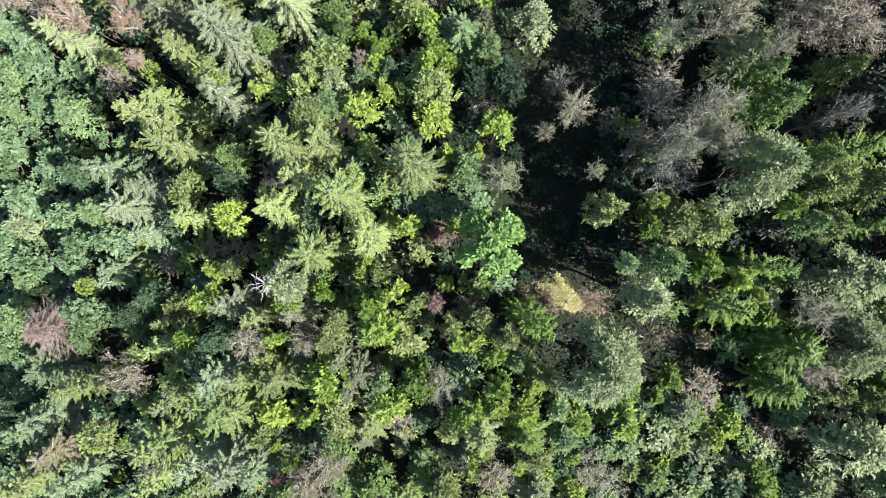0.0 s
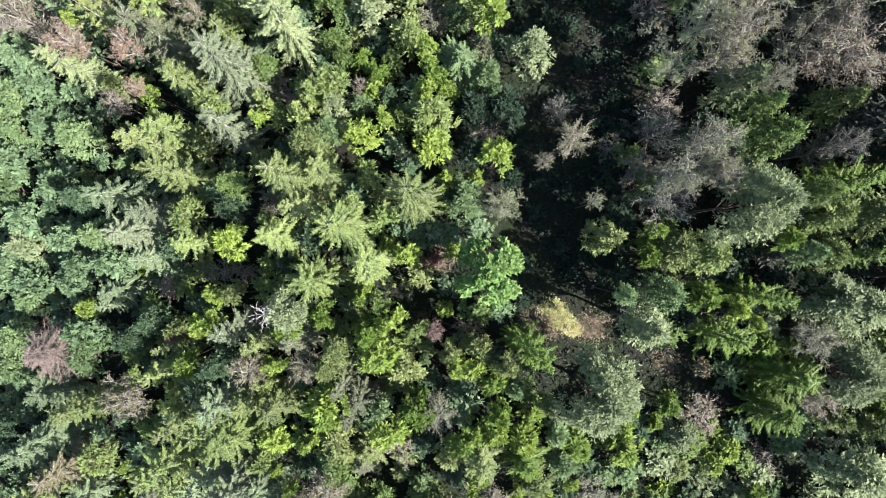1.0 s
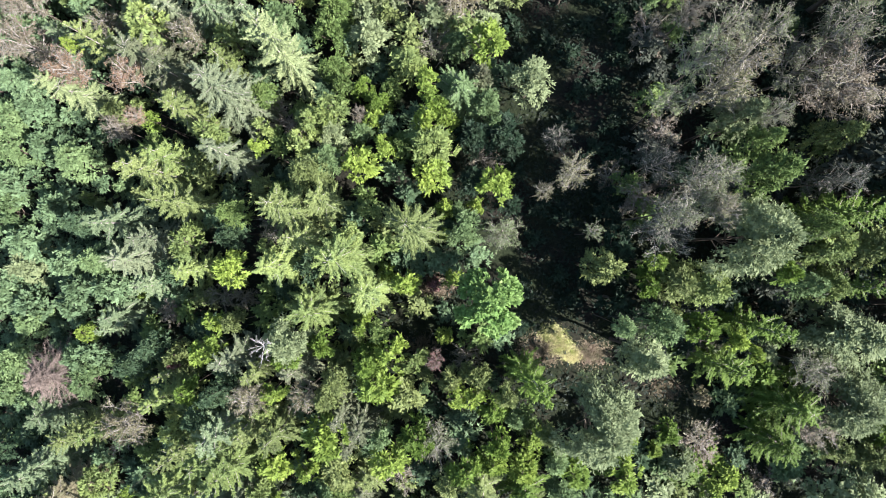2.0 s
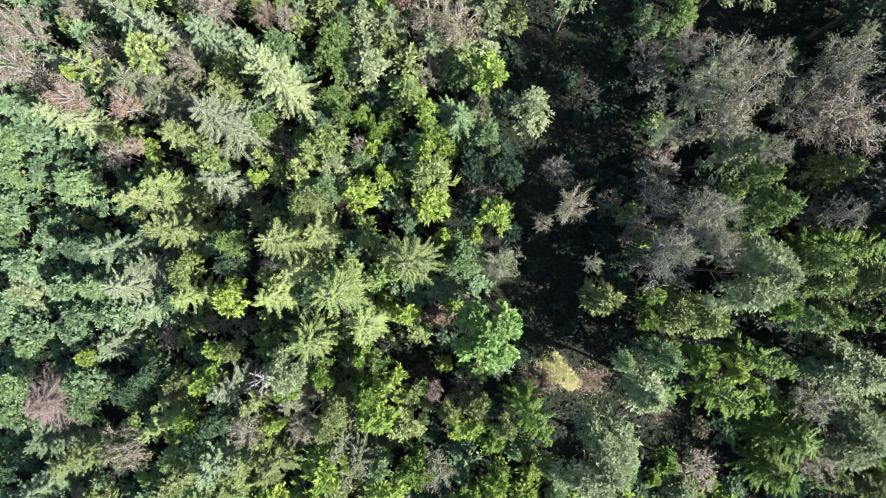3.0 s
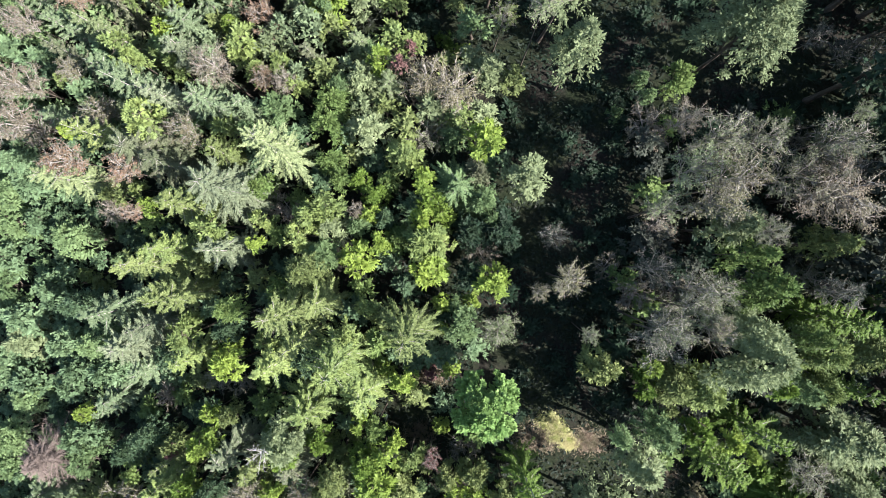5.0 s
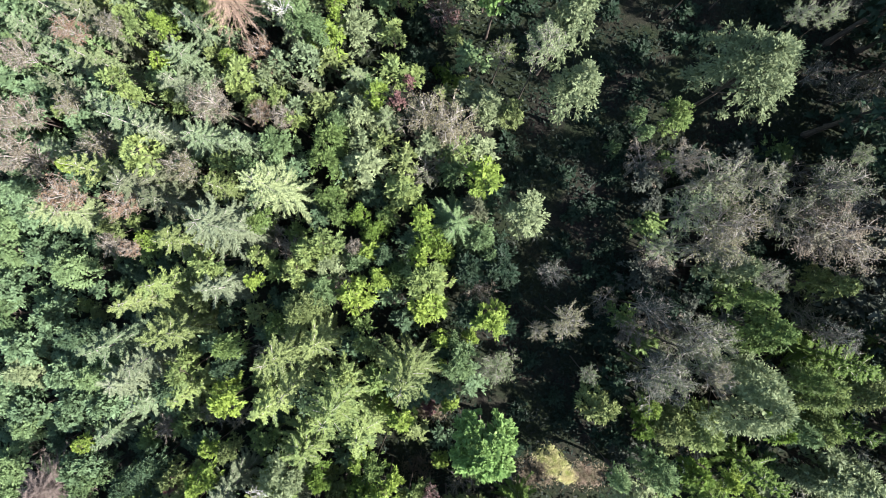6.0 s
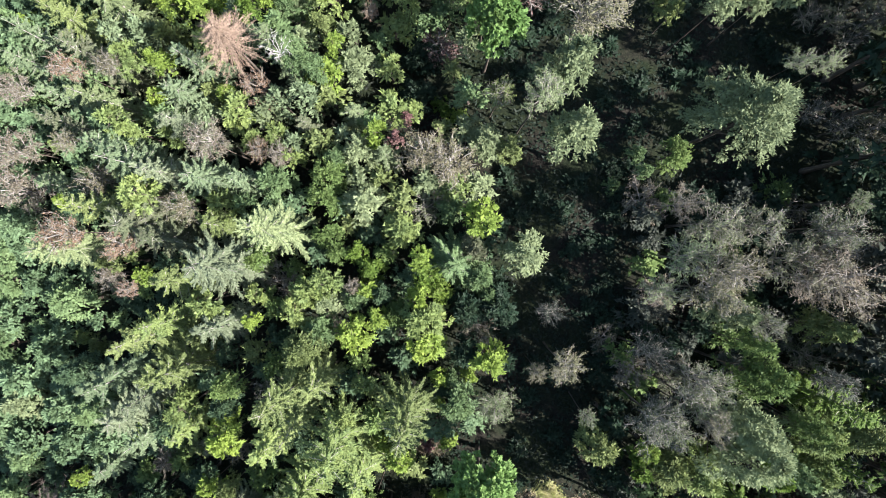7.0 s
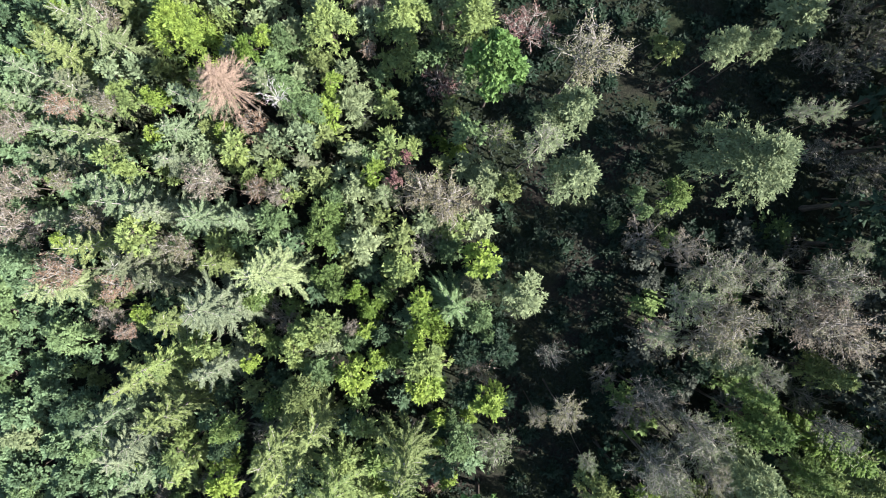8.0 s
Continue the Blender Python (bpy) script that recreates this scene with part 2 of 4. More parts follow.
def clump_crown(radius, top, depth, clumps, leaves, size, shape=1.0, flat=0.35, kind=spikes, narrow=0.75, lump=(0.1, 0.21), lobes=7, sprays=6, loose=0.13, core=0.05, uneven=0.15):
    """Leaf tufts over the upper skin of a lobed crown, each a spray of leaves that turn outward, round a core of larger leaves. shape: under 1 pointed, over 1 flat-topped."""
    lobe_turn = np.arange(lobes) * 2 * math.pi / lobes + rng.normal(0, 0.35, lobes)
    lobe_reach, lobe_lift = rng.uniform(0.96 - uneven, 0.96 + uneven, lobes), rng.uniform(-uneven, 0.8 * uneven, lobes)
    lobe = rng.integers(0, lobes, clumps)
    turn = lobe_turn[lobe] + rng.normal(0, 1.9 / lobes, clumps)
    h = np.clip(rng.uniform(0, 1, clumps) ** 0.75 + lobe_lift[lobe], 0, 1)
    prof = (1 - h ** (1.6 * shape)) ** 0.6 * rng.uniform(0.88, 1.08, clumps) * lobe_reach[lobe]
    inner = np.where(rng.random(clumps) < 0.72, rng.uniform(0.86, 1, clumps), np.sqrt(rng.uniform(0.08, 0.8, clumps)))
    c = np.stack([np.cos(turn) * prof * inner * radius * 0.84, np.sin(turn) * prof * inner * radius * 0.84, top - depth + depth * 0.92 * h], 1)
    size_c = radius * rng.uniform(*lump, clumps)
    outward = unit((c - np.array([0, 0, top - 0.75 * depth])) / np.array([1, 1, max(1.0, depth / radius * 0.7)]))
    ways = unit(rng.normal(0, 0.65, (clumps, sprays, 3)) + 0.9 * outward[:, None] + 0.05 * UP)
    face = unit(0.6 * outward[:, None] + (flat + 0.1) * UP + rng.normal(0, 0.38, (clumps, sprays, 3)))
    across = unit(np.cross(face, ways))
    reach = rng.uniform(0.7, 1.9, (clumps, sprays))
    which, spray = rng.integers(0, clumps, leaves), rng.integers(0, sprays, leaves)
    d, l, f_n = ways[which, spray], across[which, spray], face[which, spray]
    run = rng.uniform(0, 1, leaves) ** 0.85
    ext = size_c[which] * reach[which, spray] * run
    off = rng.normal(0, 1, leaves)
    p = c[which] + d * ext[:, None] + l * (off * loose * 2.0 * (1.15 - 0.7 * run) * size_c[which])[:, None] + rng.normal(0, 0.25, (leaves, 3)) * (loose * size_c[which])[:, None] - UP * (0.35 * size_c[which] * run ** 2)[:, None]
    along = unit(d + l * (0.55 * off + rng.normal(0, 0.25, leaves))[:, None] - 0.15 * UP)
    side = unit(np.cross(f_n + rng.normal(0, 0.22, (leaves, 3)), along))
    s = size * rng.uniform(0.6, 1.3, leaves)
    v, f = kind(p, along, side, s, s * narrow)
    n = max(12, int(leaves * core))
    pick = rng.integers(0, clumps, n)
    q = (c[pick] - np.array([0, 0, top - 0.7 * depth])) * rng.uniform(0.3, 0.68, (n, 1)) + np.array([0, 0, top - 0.75 * depth])
    nq = unit(outward[pick] * 0.6 + 0.4 * UP + rng.normal(0, 0.4, (n, 3)))
    aq = unit(np.cross(nq, rng.normal(0, 1, (n, 3))))
    v2, f2 = kites(q, aq, np.cross(nq, aq), min(0.26 * radius, 0.5) * rng.uniform(0.6, 1.2, n), min(0.17 * radius, 0.34))
    return [(v, f), (v2, f2)], c


def limbs_to(centres, fork, count, thick):
    pieces = []
    for c in centres[rng.permutation(len(centres))[:count]]:
        start = np.array([0, 0, fork * rng.uniform(0.75, 1.05)])
        mid = start * 0.45 + c * 0.55 + np.array([0, 0, -0.12 * np.linalg.norm(c - start)]) + rng.normal(0, 0.12, 3)
        s = np.linspace(0, 1, 5)[:, None]
        path = start * (1 - s) ** 2 + 2 * mid * s * (1 - s) + c * s ** 2
        pieces.append(tube(path, np.linspace(thick, 0.012, 5), 4))
    return pieces


def broadleaf_shape(height, radius, depth, clumps, leaves, size, shape=1.0, narrow=0.62, limbs=12, lump=(0.1, 0.21), lobes=7, core=0.05, uneven=0.15):
    crown, centres = clump_crown(radius, height, depth, clumps, leaves, size, shape, narrow=narrow, lump=lump, lobes=lobes, core=core, uneven=uneven)
    fork = max(height - depth * 1.05, height * 0.25)
    (tv, tf), _ = trunk_piece(fork + 0.35 * depth, 0.05 + 0.011 * height)
    return joined("crown", crown), joined("trunk", [(tv, tf)], True), joined("branches", limbs_to(centres, fork, limbs, 0.035 + 0.002 * height), True), height, radius


def young_fir_shape(height, radius, leaves):
    depth = height * 0.42
    crown, _ = clump_crown(radius, height, depth, 52, leaves, 0.19, 0.85, 0.45, spikes, 0.55, (0.11, 0.21), 6, 5, 0.16)
    (tv, tf), _ = trunk_piece(height * 0.97, 0.03 + 0.009 * height)
    arms_wood = []
    for k in range(14):
        t, hh = k * 2.4, 0.1 + 0.8 * k / 14
        L = radius * (1 - hh) ** 0.62 * 0.8
        z = height - depth + depth * hh
        arms_wood.append(tube([(0, 0, z), (math.cos(t) * L * 0.5, math.sin(t) * L * 0.5, z - 0.05 * L), (math.cos(t) * L, math.sin(t) * L, z - 0.2 * L)], (0.03, 0.02, 0.006), 3))
    return joined("crown", crown), joined("trunk", [(tv, tf)], True), joined("branches", arms_wood, True), height, radius


def sparse_shape(height, radius, depth, limbs, leaves, twigs):
    """A thin crown: crooked pale limbs that fork twice, with small tufts of leaves and fine twigs at their ends."""
    (tv, tf), _ = trunk_piece(height - 0.3 * depth, 0.05 + 0.010 * height, 0.04)
    pieces, ends, outs = [], [], []
    s = np.linspace(0, 1, 5)[:, None]
    for k in range(limbs):
        turn, u = k * 2.39996 + rng.normal(0, 0.3), (k + 0.5) / limbs
        out = np.array([math.cos(turn), math.sin(turn), 0.0])
        start = np.array([0, 0, height - depth * (1.15 - 0.7 * u)])
        end = out * radius * (0.98 - 0.75 * u ** 1.6) * rng.uniform(0.75, 1.05) + np.array([0, 0, height - depth * (0.62 - 0.62 * u) * rng.uniform(0.8, 1.1)])
        path = start * (1 - s) + end * s + UP * (0.25 * s * (1 - s) * radius) + rng.normal(0, 0.09, (5, 3)) * s * (1.2 - s) * radius * 0.6
        pieces.append(tube(path, np.linspace(0.07, 0.018, 5), 4))
        for q in range(7):
            i = rng.integers(1, 5)
            way = unit(out * 0.8 + rng.normal(0, 0.75, 3) + UP * 0.25)
            L = radius * rng.uniform(0.2, 0.42)
            tip = path[i] + way * L
            mid = (path[i] + tip) / 2 + rng.normal(0, 0.1, 3) * L
            pieces.append(tube([path[i], mid, tip], (0.032, 0.02, 0.008), 3))
            ends += [tip, mid, tip]
            outs += [way, way, way]
        ends += [path[4], path[3]]
        outs += [out, out]
    ends, outs = np.array(ends), unit(np.array(outs) + 0.4 * UP)
    which = rng.integers(0, len(ends), twigs)
    way = unit(outs[which] + rng.normal(0, 0.8, (twigs, 3)))
    side = unit(np.cross(way, rng.normal(0, 1, (twigs, 3))))
    foot = ends[which] + rng.normal(0, 0.05 * radius, (twigs, 3))
    pieces.append(spikes(foot, way, side, rng.uniform(0.25, 0.85, twigs), rng.uniform(0.025, 0.045, twigs)))
    bare_end = rng.random(len(ends)) < 0.25
    ends_l, outs_l = ends[~bare_end], outs[~bare_end]
    which = rng.integers(0, len(ends_l), leaves)
    o = outs_l[which]
    p = ends_l[which] + o * rng.uniform(-0.25, 0.35, (leaves, 1)) + rng.normal(0, 1, (leaves, 3)) * rng.uniform(0.04, 0.2, (leaves, 1)) * radius * 0.42
    normal = unit(o * 0.5 + 0.5 * UP + rng.normal(0, 0.5, (leaves, 3)))
    along = unit(np.cross(normal, rng.normal(0, 1, (leaves, 3))) + 0.5 * o)
    size = 0.145 * rng.uniform(0.6, 1.35, leaves)
    crown = spikes(p, along, unit(np.cross(normal, along)), size, size * 0.7)
    return joined("crown", [crown]), joined("trunk", [(tv, tf)], True), joined("branches", pieces), height, radius


def bare_shape(height=7.5, radius=3.4, branches=190, twigs=110):
    (tv, tf), _ = trunk_piece(height, 0.2, 0.03)
    pieces, fine = [], []
    for k in range(branches):
        u = (k / branches) ** 0.9
        z, turn = height * (0.3 + 0.69 * u), k * 2.39996 + rng.normal(0, 0.3)
        L = radius * (1.04 - u) ** 0.7 * rng.uniform(0.55, 1.1)
        out = np.array([math.cos(turn), math.sin(turn), 0.0])
        bend = rng.normal(0, 0.1) * np.array([-math.sin(turn), math.cos(turn), 0.0])

        def along_limb(f):
            return np.array([0, 0, z]) + (out * f + bend * f ** 2 + UP * (0.3 * f - 0.3 * f ** 2)) * L
        pieces.append(tube(along_limb(np.linspace(0, 1, 4)[:, None]), np.linspace(0.026, 0.006, 4), 3))
        p = along_limb(rng.uniform(0.2, 1, twigs)[:, None])
        a = unit(out * rng.uniform(0.4, 1.1, (twigs, 1)) + rng.normal(0, 0.5, (twigs, 3)))
        fine.append(spikes(p, a, unit(np.cross(a, rng.normal(0, 1, (twigs, 3)))), rng.uniform(0.2, 0.5, twigs) * (0.5 + 0.2 * L), rng.uniform(0.012, 0.024, twigs)))
    return joined("twigs", fine), joined("trunk", [(tv, tf)], True), joined("branches", pieces, True), height, radius


def dead_broad_shape(height=9.0, radius=1.6):
    """A bleached snag: a forked trunk with crooked bare limbs."""
    (tv, tf), _ = trunk_piece(height * 0.72, 0.13, 0.04)
    limbs, fine = [], []
    for k in range(14):
        turn, z = k * 2.4 + rng.normal(0, 0.3), height * rng.uniform(0.5, 0.72)
        L = radius * rng.uniform(0.6, 1.1)
        out = np.array([math.cos(turn), math.sin(turn), 0.0])
        s = np.linspace(0, 1, 6)[:, None]
        path = np.array([0, 0, z]) + out * s ** 0.8 * L + UP * s * (height - z) * rng.uniform(0.45, 1.0) + rng.normal(0, 0.07, (6, 3)) * s
        limbs.append(tube(path, np.linspace(0.026, 0.007, 6), 4))
        for q in range(6):
            i = rng.integers(2, 6)
            way = unit(out + rng.normal(0, 0.9, 3) + UP * 0.3)
            tip = path[i] + way * rng.uniform(0.25, 0.7)
            fine.append(tube([path[i], (path[i] + tip) / 2 + rng.normal(0, 0.05, 3), tip], (0.018, 0.012, 0.005), 3))
    return joined("twigs", fine, True), joined("trunk", [(tv, tf)], True), joined("branches", limbs, True), height, radius


SPRUCES = [spruce_shape(14, 2.4, 17, 6, 20), spruce_shape(15, 2.4, 18, 6, 20, 0.15, 0.42), spruce_shape(13, 2.4, 17, 6, 20, 0.1, 0.55), spruce_shape(9, 2.0, 12, 6, 20, 0.08, 0.45),
           spruce_shape(15, 3.5, 19, 8, 25, 0.2, 0.42), spruce_shape(13, 3.5, 18, 8, 25, 0.15, 0.5)]
TALL = [broadleaf_shape(15, 3.0, 8.0, 150, 7400, 0.23), broadleaf_shape(16, 3.0, 9.0, 140, 7400, 0.23, 0.8), broadleaf_shape(14, 3.0, 7.5, 156, 7400, 0.23, 1.2),
        broadleaf_shape(17, 4.6, 9.0, 400, 18500, 0.215, 1.1, 0.62, 16, (0.07, 0.145), 9), broadleaf_shape(16, 4.6, 8.5, 400, 18500, 0.215, 1.3, 0.62, 16, (0.07, 0.145), 8)]
MIDDLE = [broadleaf_shape(8, 2.1, 4.4, 88, 5000, 0.195), broadleaf_shape(8.5, 2.1, 4.8, 80, 5000, 0.195, 0.8), broadleaf_shape(7.5, 2.1, 4.0, 94, 5000, 0.195, 1.2)]
LUMPY = [broadleaf_shape(7, 2.4, 4.2, 70, 5200, 0.24, 1.0, 0.85, 10, (0.1, 0.2)), broadleaf_shape(7.5, 2.4, 4.6, 64, 5200, 0.24, 0.8, 0.85, 10, (0.1, 0.22))]
LOW = [broadleaf_shape(3.2, 1.5, 2.2, 36, 2800, 0.16), broadleaf_shape(3.6, 1.5, 2.6, 34, 2800, 0.16, 0.8)]
MAPLES = [broadleaf_shape(12, 3.0, 5.2, 300, 20000, 0.2, 1.35, 0.95, 12, (0.06, 0.11), 13, 0.06, 0.06), broadleaf_shape(13, 3.0, 5.8, 290, 20000, 0.2, 1.25, 0.95, 12, (0.06, 0.11), 13, 0.06, 0.06)]
FIRS = [young_fir_shape(7, 1.5, 2700), young_fir_shape(7, 1.5, 2650), young_fir_shape(6, 1.5, 2700), young_fir_shape(6.5, 1.5, 2700)]
SPARSE = [sparse_shape(14, 2.7, 6.0, 15, 3500, 700), sparse_shape(13, 2.7, 5.4, 14, 3500, 700), sparse_shape(15, 2.7, 6.5, 16, 3500, 700), sparse_shape(14, 4.0, 6.5, 26, 8250, 1309)]
SPARSE_ROUND = [sparse_shape(9, 2.4, 4.2, 14, 3150, 538), sparse_shape(10, 2.4, 4.6, 13, 3150, 538)]
SPARSE_LOW = [sparse_shape(5, 1.9, 2.8, 10, 1650, 346), sparse_shape(5.5, 1.9, 3.2, 9, 1650, 346)]
FILL = [broadleaf_shape(8, 2.0, 4.5, 40, 680, 0.33, 1.0, 0.7, 4), broadleaf_shape(9, 2.0, 5.0, 36, 680, 0.33, 0.7, 0.7, 4), broadleaf_shape(7, 2.0, 4.0, 44, 680, 0.33, 1.2, 0.7, 4)]
FILL_TALL = [broadleaf_shape(18, 2.6, 15.5, 80, 1000, 0.55, 0.9, 0.7, 4), broadleaf_shape(19, 2.6, 17, 86, 1000, 0.55, 0.8, 0.7, 4)]
BARES = [bare_shape(), dead_broad_shape()]

# ---- planting ----
TINTS = {"lime": "bright lime-green", "yellow": "yellowish olive", "spring": "yellowish spring-green", "olive": "dull olive-green", "grey": "grey-green", "pale": "pale yellow-green", "mint": "light minty green",
         "green": "fresh green", "blue": "cool bluish green", "maple": "vivid green", "dark": "shade-darkened green", "cool": "cool green", "teal": "shade-tinted teal-green", "sage": "pale sage-green", "ash": "ash-grey", "dusk": "shade-dimmed grey-green",
         "straw": "straw-coloured", "brown": "brownish", "pink": "pinkish grey", "rust": "rust-brown", "rose": "reddish pink", "white": "bleached white"}
planted = []


def plant(name, label, category, shape, x, y, top, radius, leaf, bark, limbs=None, part_names=("crown", "trunk", "branchwork"), stretch=1.35):
    """One plant at x, y with its top at a height. The crown keeps its own proportions, stretched upward at most so many times; the trunk reaches down to the ground."""
    crown, trunk, branches, height, reach = shape
    z = ground_z(x, y)
    tall = max(top - z, 1.2)
    wide = radius / reach
    high = min(max(tall / height, wide / stretch), wide * stretch)
    thing = new(name)
    thing.matrix_world = pose(x, y, z, rng.normal(0, 1.2), rng.normal(0, 1.2), rng.uniform(0, 360))
    tagged(thing, label, category, group=name.replace("_", " ") + "s")
    upper = Matrix.Translation((0, 0, tall - height * high)) @ Matrix.Diagonal((wide, wide, high, 1))
    lower = Matrix.Diagonal((wide, wide, tall / height, 1))
    for part_name, mesh, mat, m in zip(part_names, (crown, trunk, branches), (leaf, bark, limbs or bark), (upper, lower, upper)):
        ob = new(part_name, mesh)
        ob.parent = thing
        ob.matrix_basis = m
        ob.material_slots[0].link = "OBJECT"
        ob.material_slots[0].material = mat
        if part_name.endswith("work"):
            tagged(ob, kind="stuff")
    planted.append((x, y, radius, top))
    return thing


def nearest_shape(shapes, tall, radius):
    """One of the two shapes that need the least stretching."""
    order = sorted(shapes, key=lambda s: abs(math.log(s[3] / max(tall, 2))) + 1.6 * abs(math.log(s[4] / radius)))
    return order[rng.integers(0, 2)]


def spruce(x, y, top, radius, tint):
    state = "dying spruce with dry " + TINTS[tint] + " needles" if tint in ("rust", "brown", "ash") else TINTS[tint] + " spruce with tiers of drooping branches"
    return plant("spruce_tree", state + " on the slope", "tree", nearest_shape(SPRUCES, top - ground_z(x, y), radius), x, y, top, radius, LEAF[tint], GREY_BARK, stretch=1.7)


def broadleaf(x, y, top, radius, tint):
    tall = top - ground_z(x, y)
    shapes = TALL[3:] if radius > 3.6 else TALL[:3] if tall > 11 else LUMPY if tint == "blue" else MIDDLE if tall > 5 or radius > 1.9 else LOW
    size = "tall" if tall > 11 else "middling" if tall > 5 else "low"
    return plant("broadleaf_tree", size + " broadleaf tree with clumps of " + TINTS[tint] + " leaves", "tree", shapes[rng.integers(0, len(shapes))], x, y, top, radius, LEAF[tint], BARK)


def young_fir(x, y, top, radius, tint):
    return plant("young_fir_tree", "young fir with " + TINTS[tint] + " new needles among taller trees", "tree", FIRS[rng.integers(0, len(FIRS))], x, y, top, radius, LEAF[tint], BARK)


def maple(x, y, top, radius, tint):
    return plant("maple_tree", "large-leaved maple with a dense vivid green crown", "tree", MAPLES[rng.integers(0, 2)], x, y, top, radius, LEAF[tint], BARK)


def sparse(x, y, top, radius, tint):
    tall = top - ground_z(x, y)
    shapes = [SPARSE[3]] if radius > 3.2 else SPARSE_LOW if tall < 6 else SPARSE_ROUND if x < 12 else SPARSE[:3]
    return plant("thin_tree", "thin-leaved tree with bare grey twigs and " + TINTS[tint] + " leaves", "tree", shapes[rng.integers(0, len(shapes))], x, y, top, radius, LEAF[tint], BARK, PALE_TWIG)


def bare(x, y, top, radius, tint):
    twig = {"pink": PINK_TWIG, "rust": RUST_TWIG, "white": WHITE_WOOD}[tint]
    trunk = BARK if tint == "rust" else GREY_BARK if tint == "white" else WHITE_WOOD
    return plant("dead_tree", TINTS[tint] + " dead tree with bare branches and twigs", "tree", BARES[1 if tint == "white" else 0], x, y, top, radius, twig, trunk, twig, ("twigwork", "trunk", "branchwork"), 1.0)


def shrub(x, y, top, radius, tint):
    return plant("shrub", "low shrub with " + TINTS[tint] + " leaves on the forest floor", "shrub", LOW[rng.integers(0, len(LOW))], x, y, top, radius, LEAF[tint], BARK)


# spruces and firs: x, y, height of the top, radius, tint
spruce(-38.3, 21.7, 5.0, 2.89, "pale")
spruce(-26.1, 22.5, 7.5, 2.54, "ash")
spruce(-24.7, 18.3, 8.6, 2.63, "olive")
spruce(-20.0, 19.8, 10.9, 4.07, "grey")
spruce(-19.0, 20.2, 5.7, 2.91, "grey")
spruce(-20.4, 13.8, 9.5, 2.59, "grey")
spruce(-28.5, 12.8, 9.6, 2.52, "olive")
spruce(-26.5, 13.9, 7.3, 2.64, "yellow")
spruce(-25.1, 9.9, 9.7, 3.18, "olive")
spruce(-33.6, 8.1, 4.7, 2.97, "cool")
spruce(-29.4, 6.6, 4.8, 2.57, "grey")
spruce(-32.1, 4.4, 2.6, 3.77, "grey")
spruce(-25.6, 3.1, 5.1, 2.30, "yellow")
spruce(-15.1, 3.7, 11.3, 2.61, "yellow")
spruce(-13.4, 8.4, 16.1, 2.88, "olive")
spruce(-12.7, 6.2, 15.6, 1.97, "olive")
spruce(-30.9, 1.5, 1.9, 2.30, "cool")
spruce(1.7, 20.3, 8.1, 3.40, "mint")
spruce(-2.4, 7.0, 17.5, 3.04, "olive")
spruce(-11.0, 9.2, 12.7, 2.54, "olive")
spruce(-8.7, 4.9, 16.6, 3.38, "yellow")
spruce(-6.7, 1.2, 12.4, 2.78, "yellow")
spruce(-12.3, -0.5, 10.4, 3.50, "yellow")
spruce(33.9, 8.1, 15.6, 2.59, "spring")
spruce(35.9, 2.3, 12.6, 2.21, "spring")
spruce(-35.6, -1.9, -1.2, 2.99, "cool")
spruce(-37.0, -3.8, -2.8, 1.35, "cool")
spruce(-28.4, -9.6, 4.7, 2.32, "yellow")
spruce(-27.2, -7.5, 4.9, 1.43, "olive")
spruce(-20.0, -5.5, 8.0, 2.61, "grey")
spruce(-17.7, -6.5, 8.5, 2.04, "olive")
spruce(-13.5, -6.1, 9.1, 2.35, "ash")
spruce(-45.2, -13.6, -4.1, 3.44, "cool")
spruce(-39.8, -14.8, -0.7, 2.97, "olive")
spruce(-36.8, -14.3, 0.3, 2.23, "yellow")
spruce(-25.4, -14.7, 8.4, 2.16, "olive")
spruce(-20.1, -11.4, 10.5, 2.77, "cool")
spruce(-18.5, -11.6, 8.1, 2.66, "olive")
spruce(-21.9, -13.8, 10.7, 2.88, "yellow")
spruce(-19.6, -15.4, 11.0, 2.74, "yellow")
spruce(-15.8, -12.5, 8.6, 2.51, "olive")
spruce(-44.7, -18.8, -0.2, 3.80, "cool")
spruce(-41.6, -21.8, -0.2, 3.48, "brown")
spruce(-27.1, -18.7, 8.5, 3.13, "yellow")
spruce(-44.1, -24.4, 2.2, 3.65, "olive")
spruce(-39.3, -24.6, 1.6, 2.31, "cool")
spruce(-23.0, -20.0, 8.9, 2.50, "cool")
spruce(-20.4, -20.0, 8.2, 3.15, "grey")
spruce(-17.9, -21.2, 6.7, 2.61, "cool")
spruce(-22.1, -22.8, 7.2, 2.21, "olive")
spruce(-27.9, -22.4, 7.0, 2.22, "yellow")
spruce(-9.2, -10.0, 9.7, 2.10, "ash")
spruce(-7.4, -11.4, 8.4, 2.38, "ash")
spruce(7.4, -5.8, 16.9, 2.11, "spring")
spruce(-9.0, -12.8, 8.2, 1.60, "ash")
spruce(-6.8, -17.0, 5.3, 2.28, "olive")
spruce(3.5, -16.7, 10.0, 2.80, "olive")
spruce(-7.8, -18.3, 4.7, 1.95, "ash")
spruce(7.9, -17.3, 8.3, 2.77, "spring")
spruce(25.1, -5.1, 12.0, 2.42, "spring")
spruce(27.6, -1.3, 14.4, 2.40, "spring")
spruce(31.1, -8.8, 11.0, 3.19, "spring")
spruce(30.4, -12.2, 9.7, 2.96, "spring")
spruce(-14.5, 23.1, 14.2, 3.20, "pale")
spruce(-32.0, 46.4, 8.5, 3.22, "pale")
spruce(-38.0, 45.6, 3.9, 3.51, "olive")
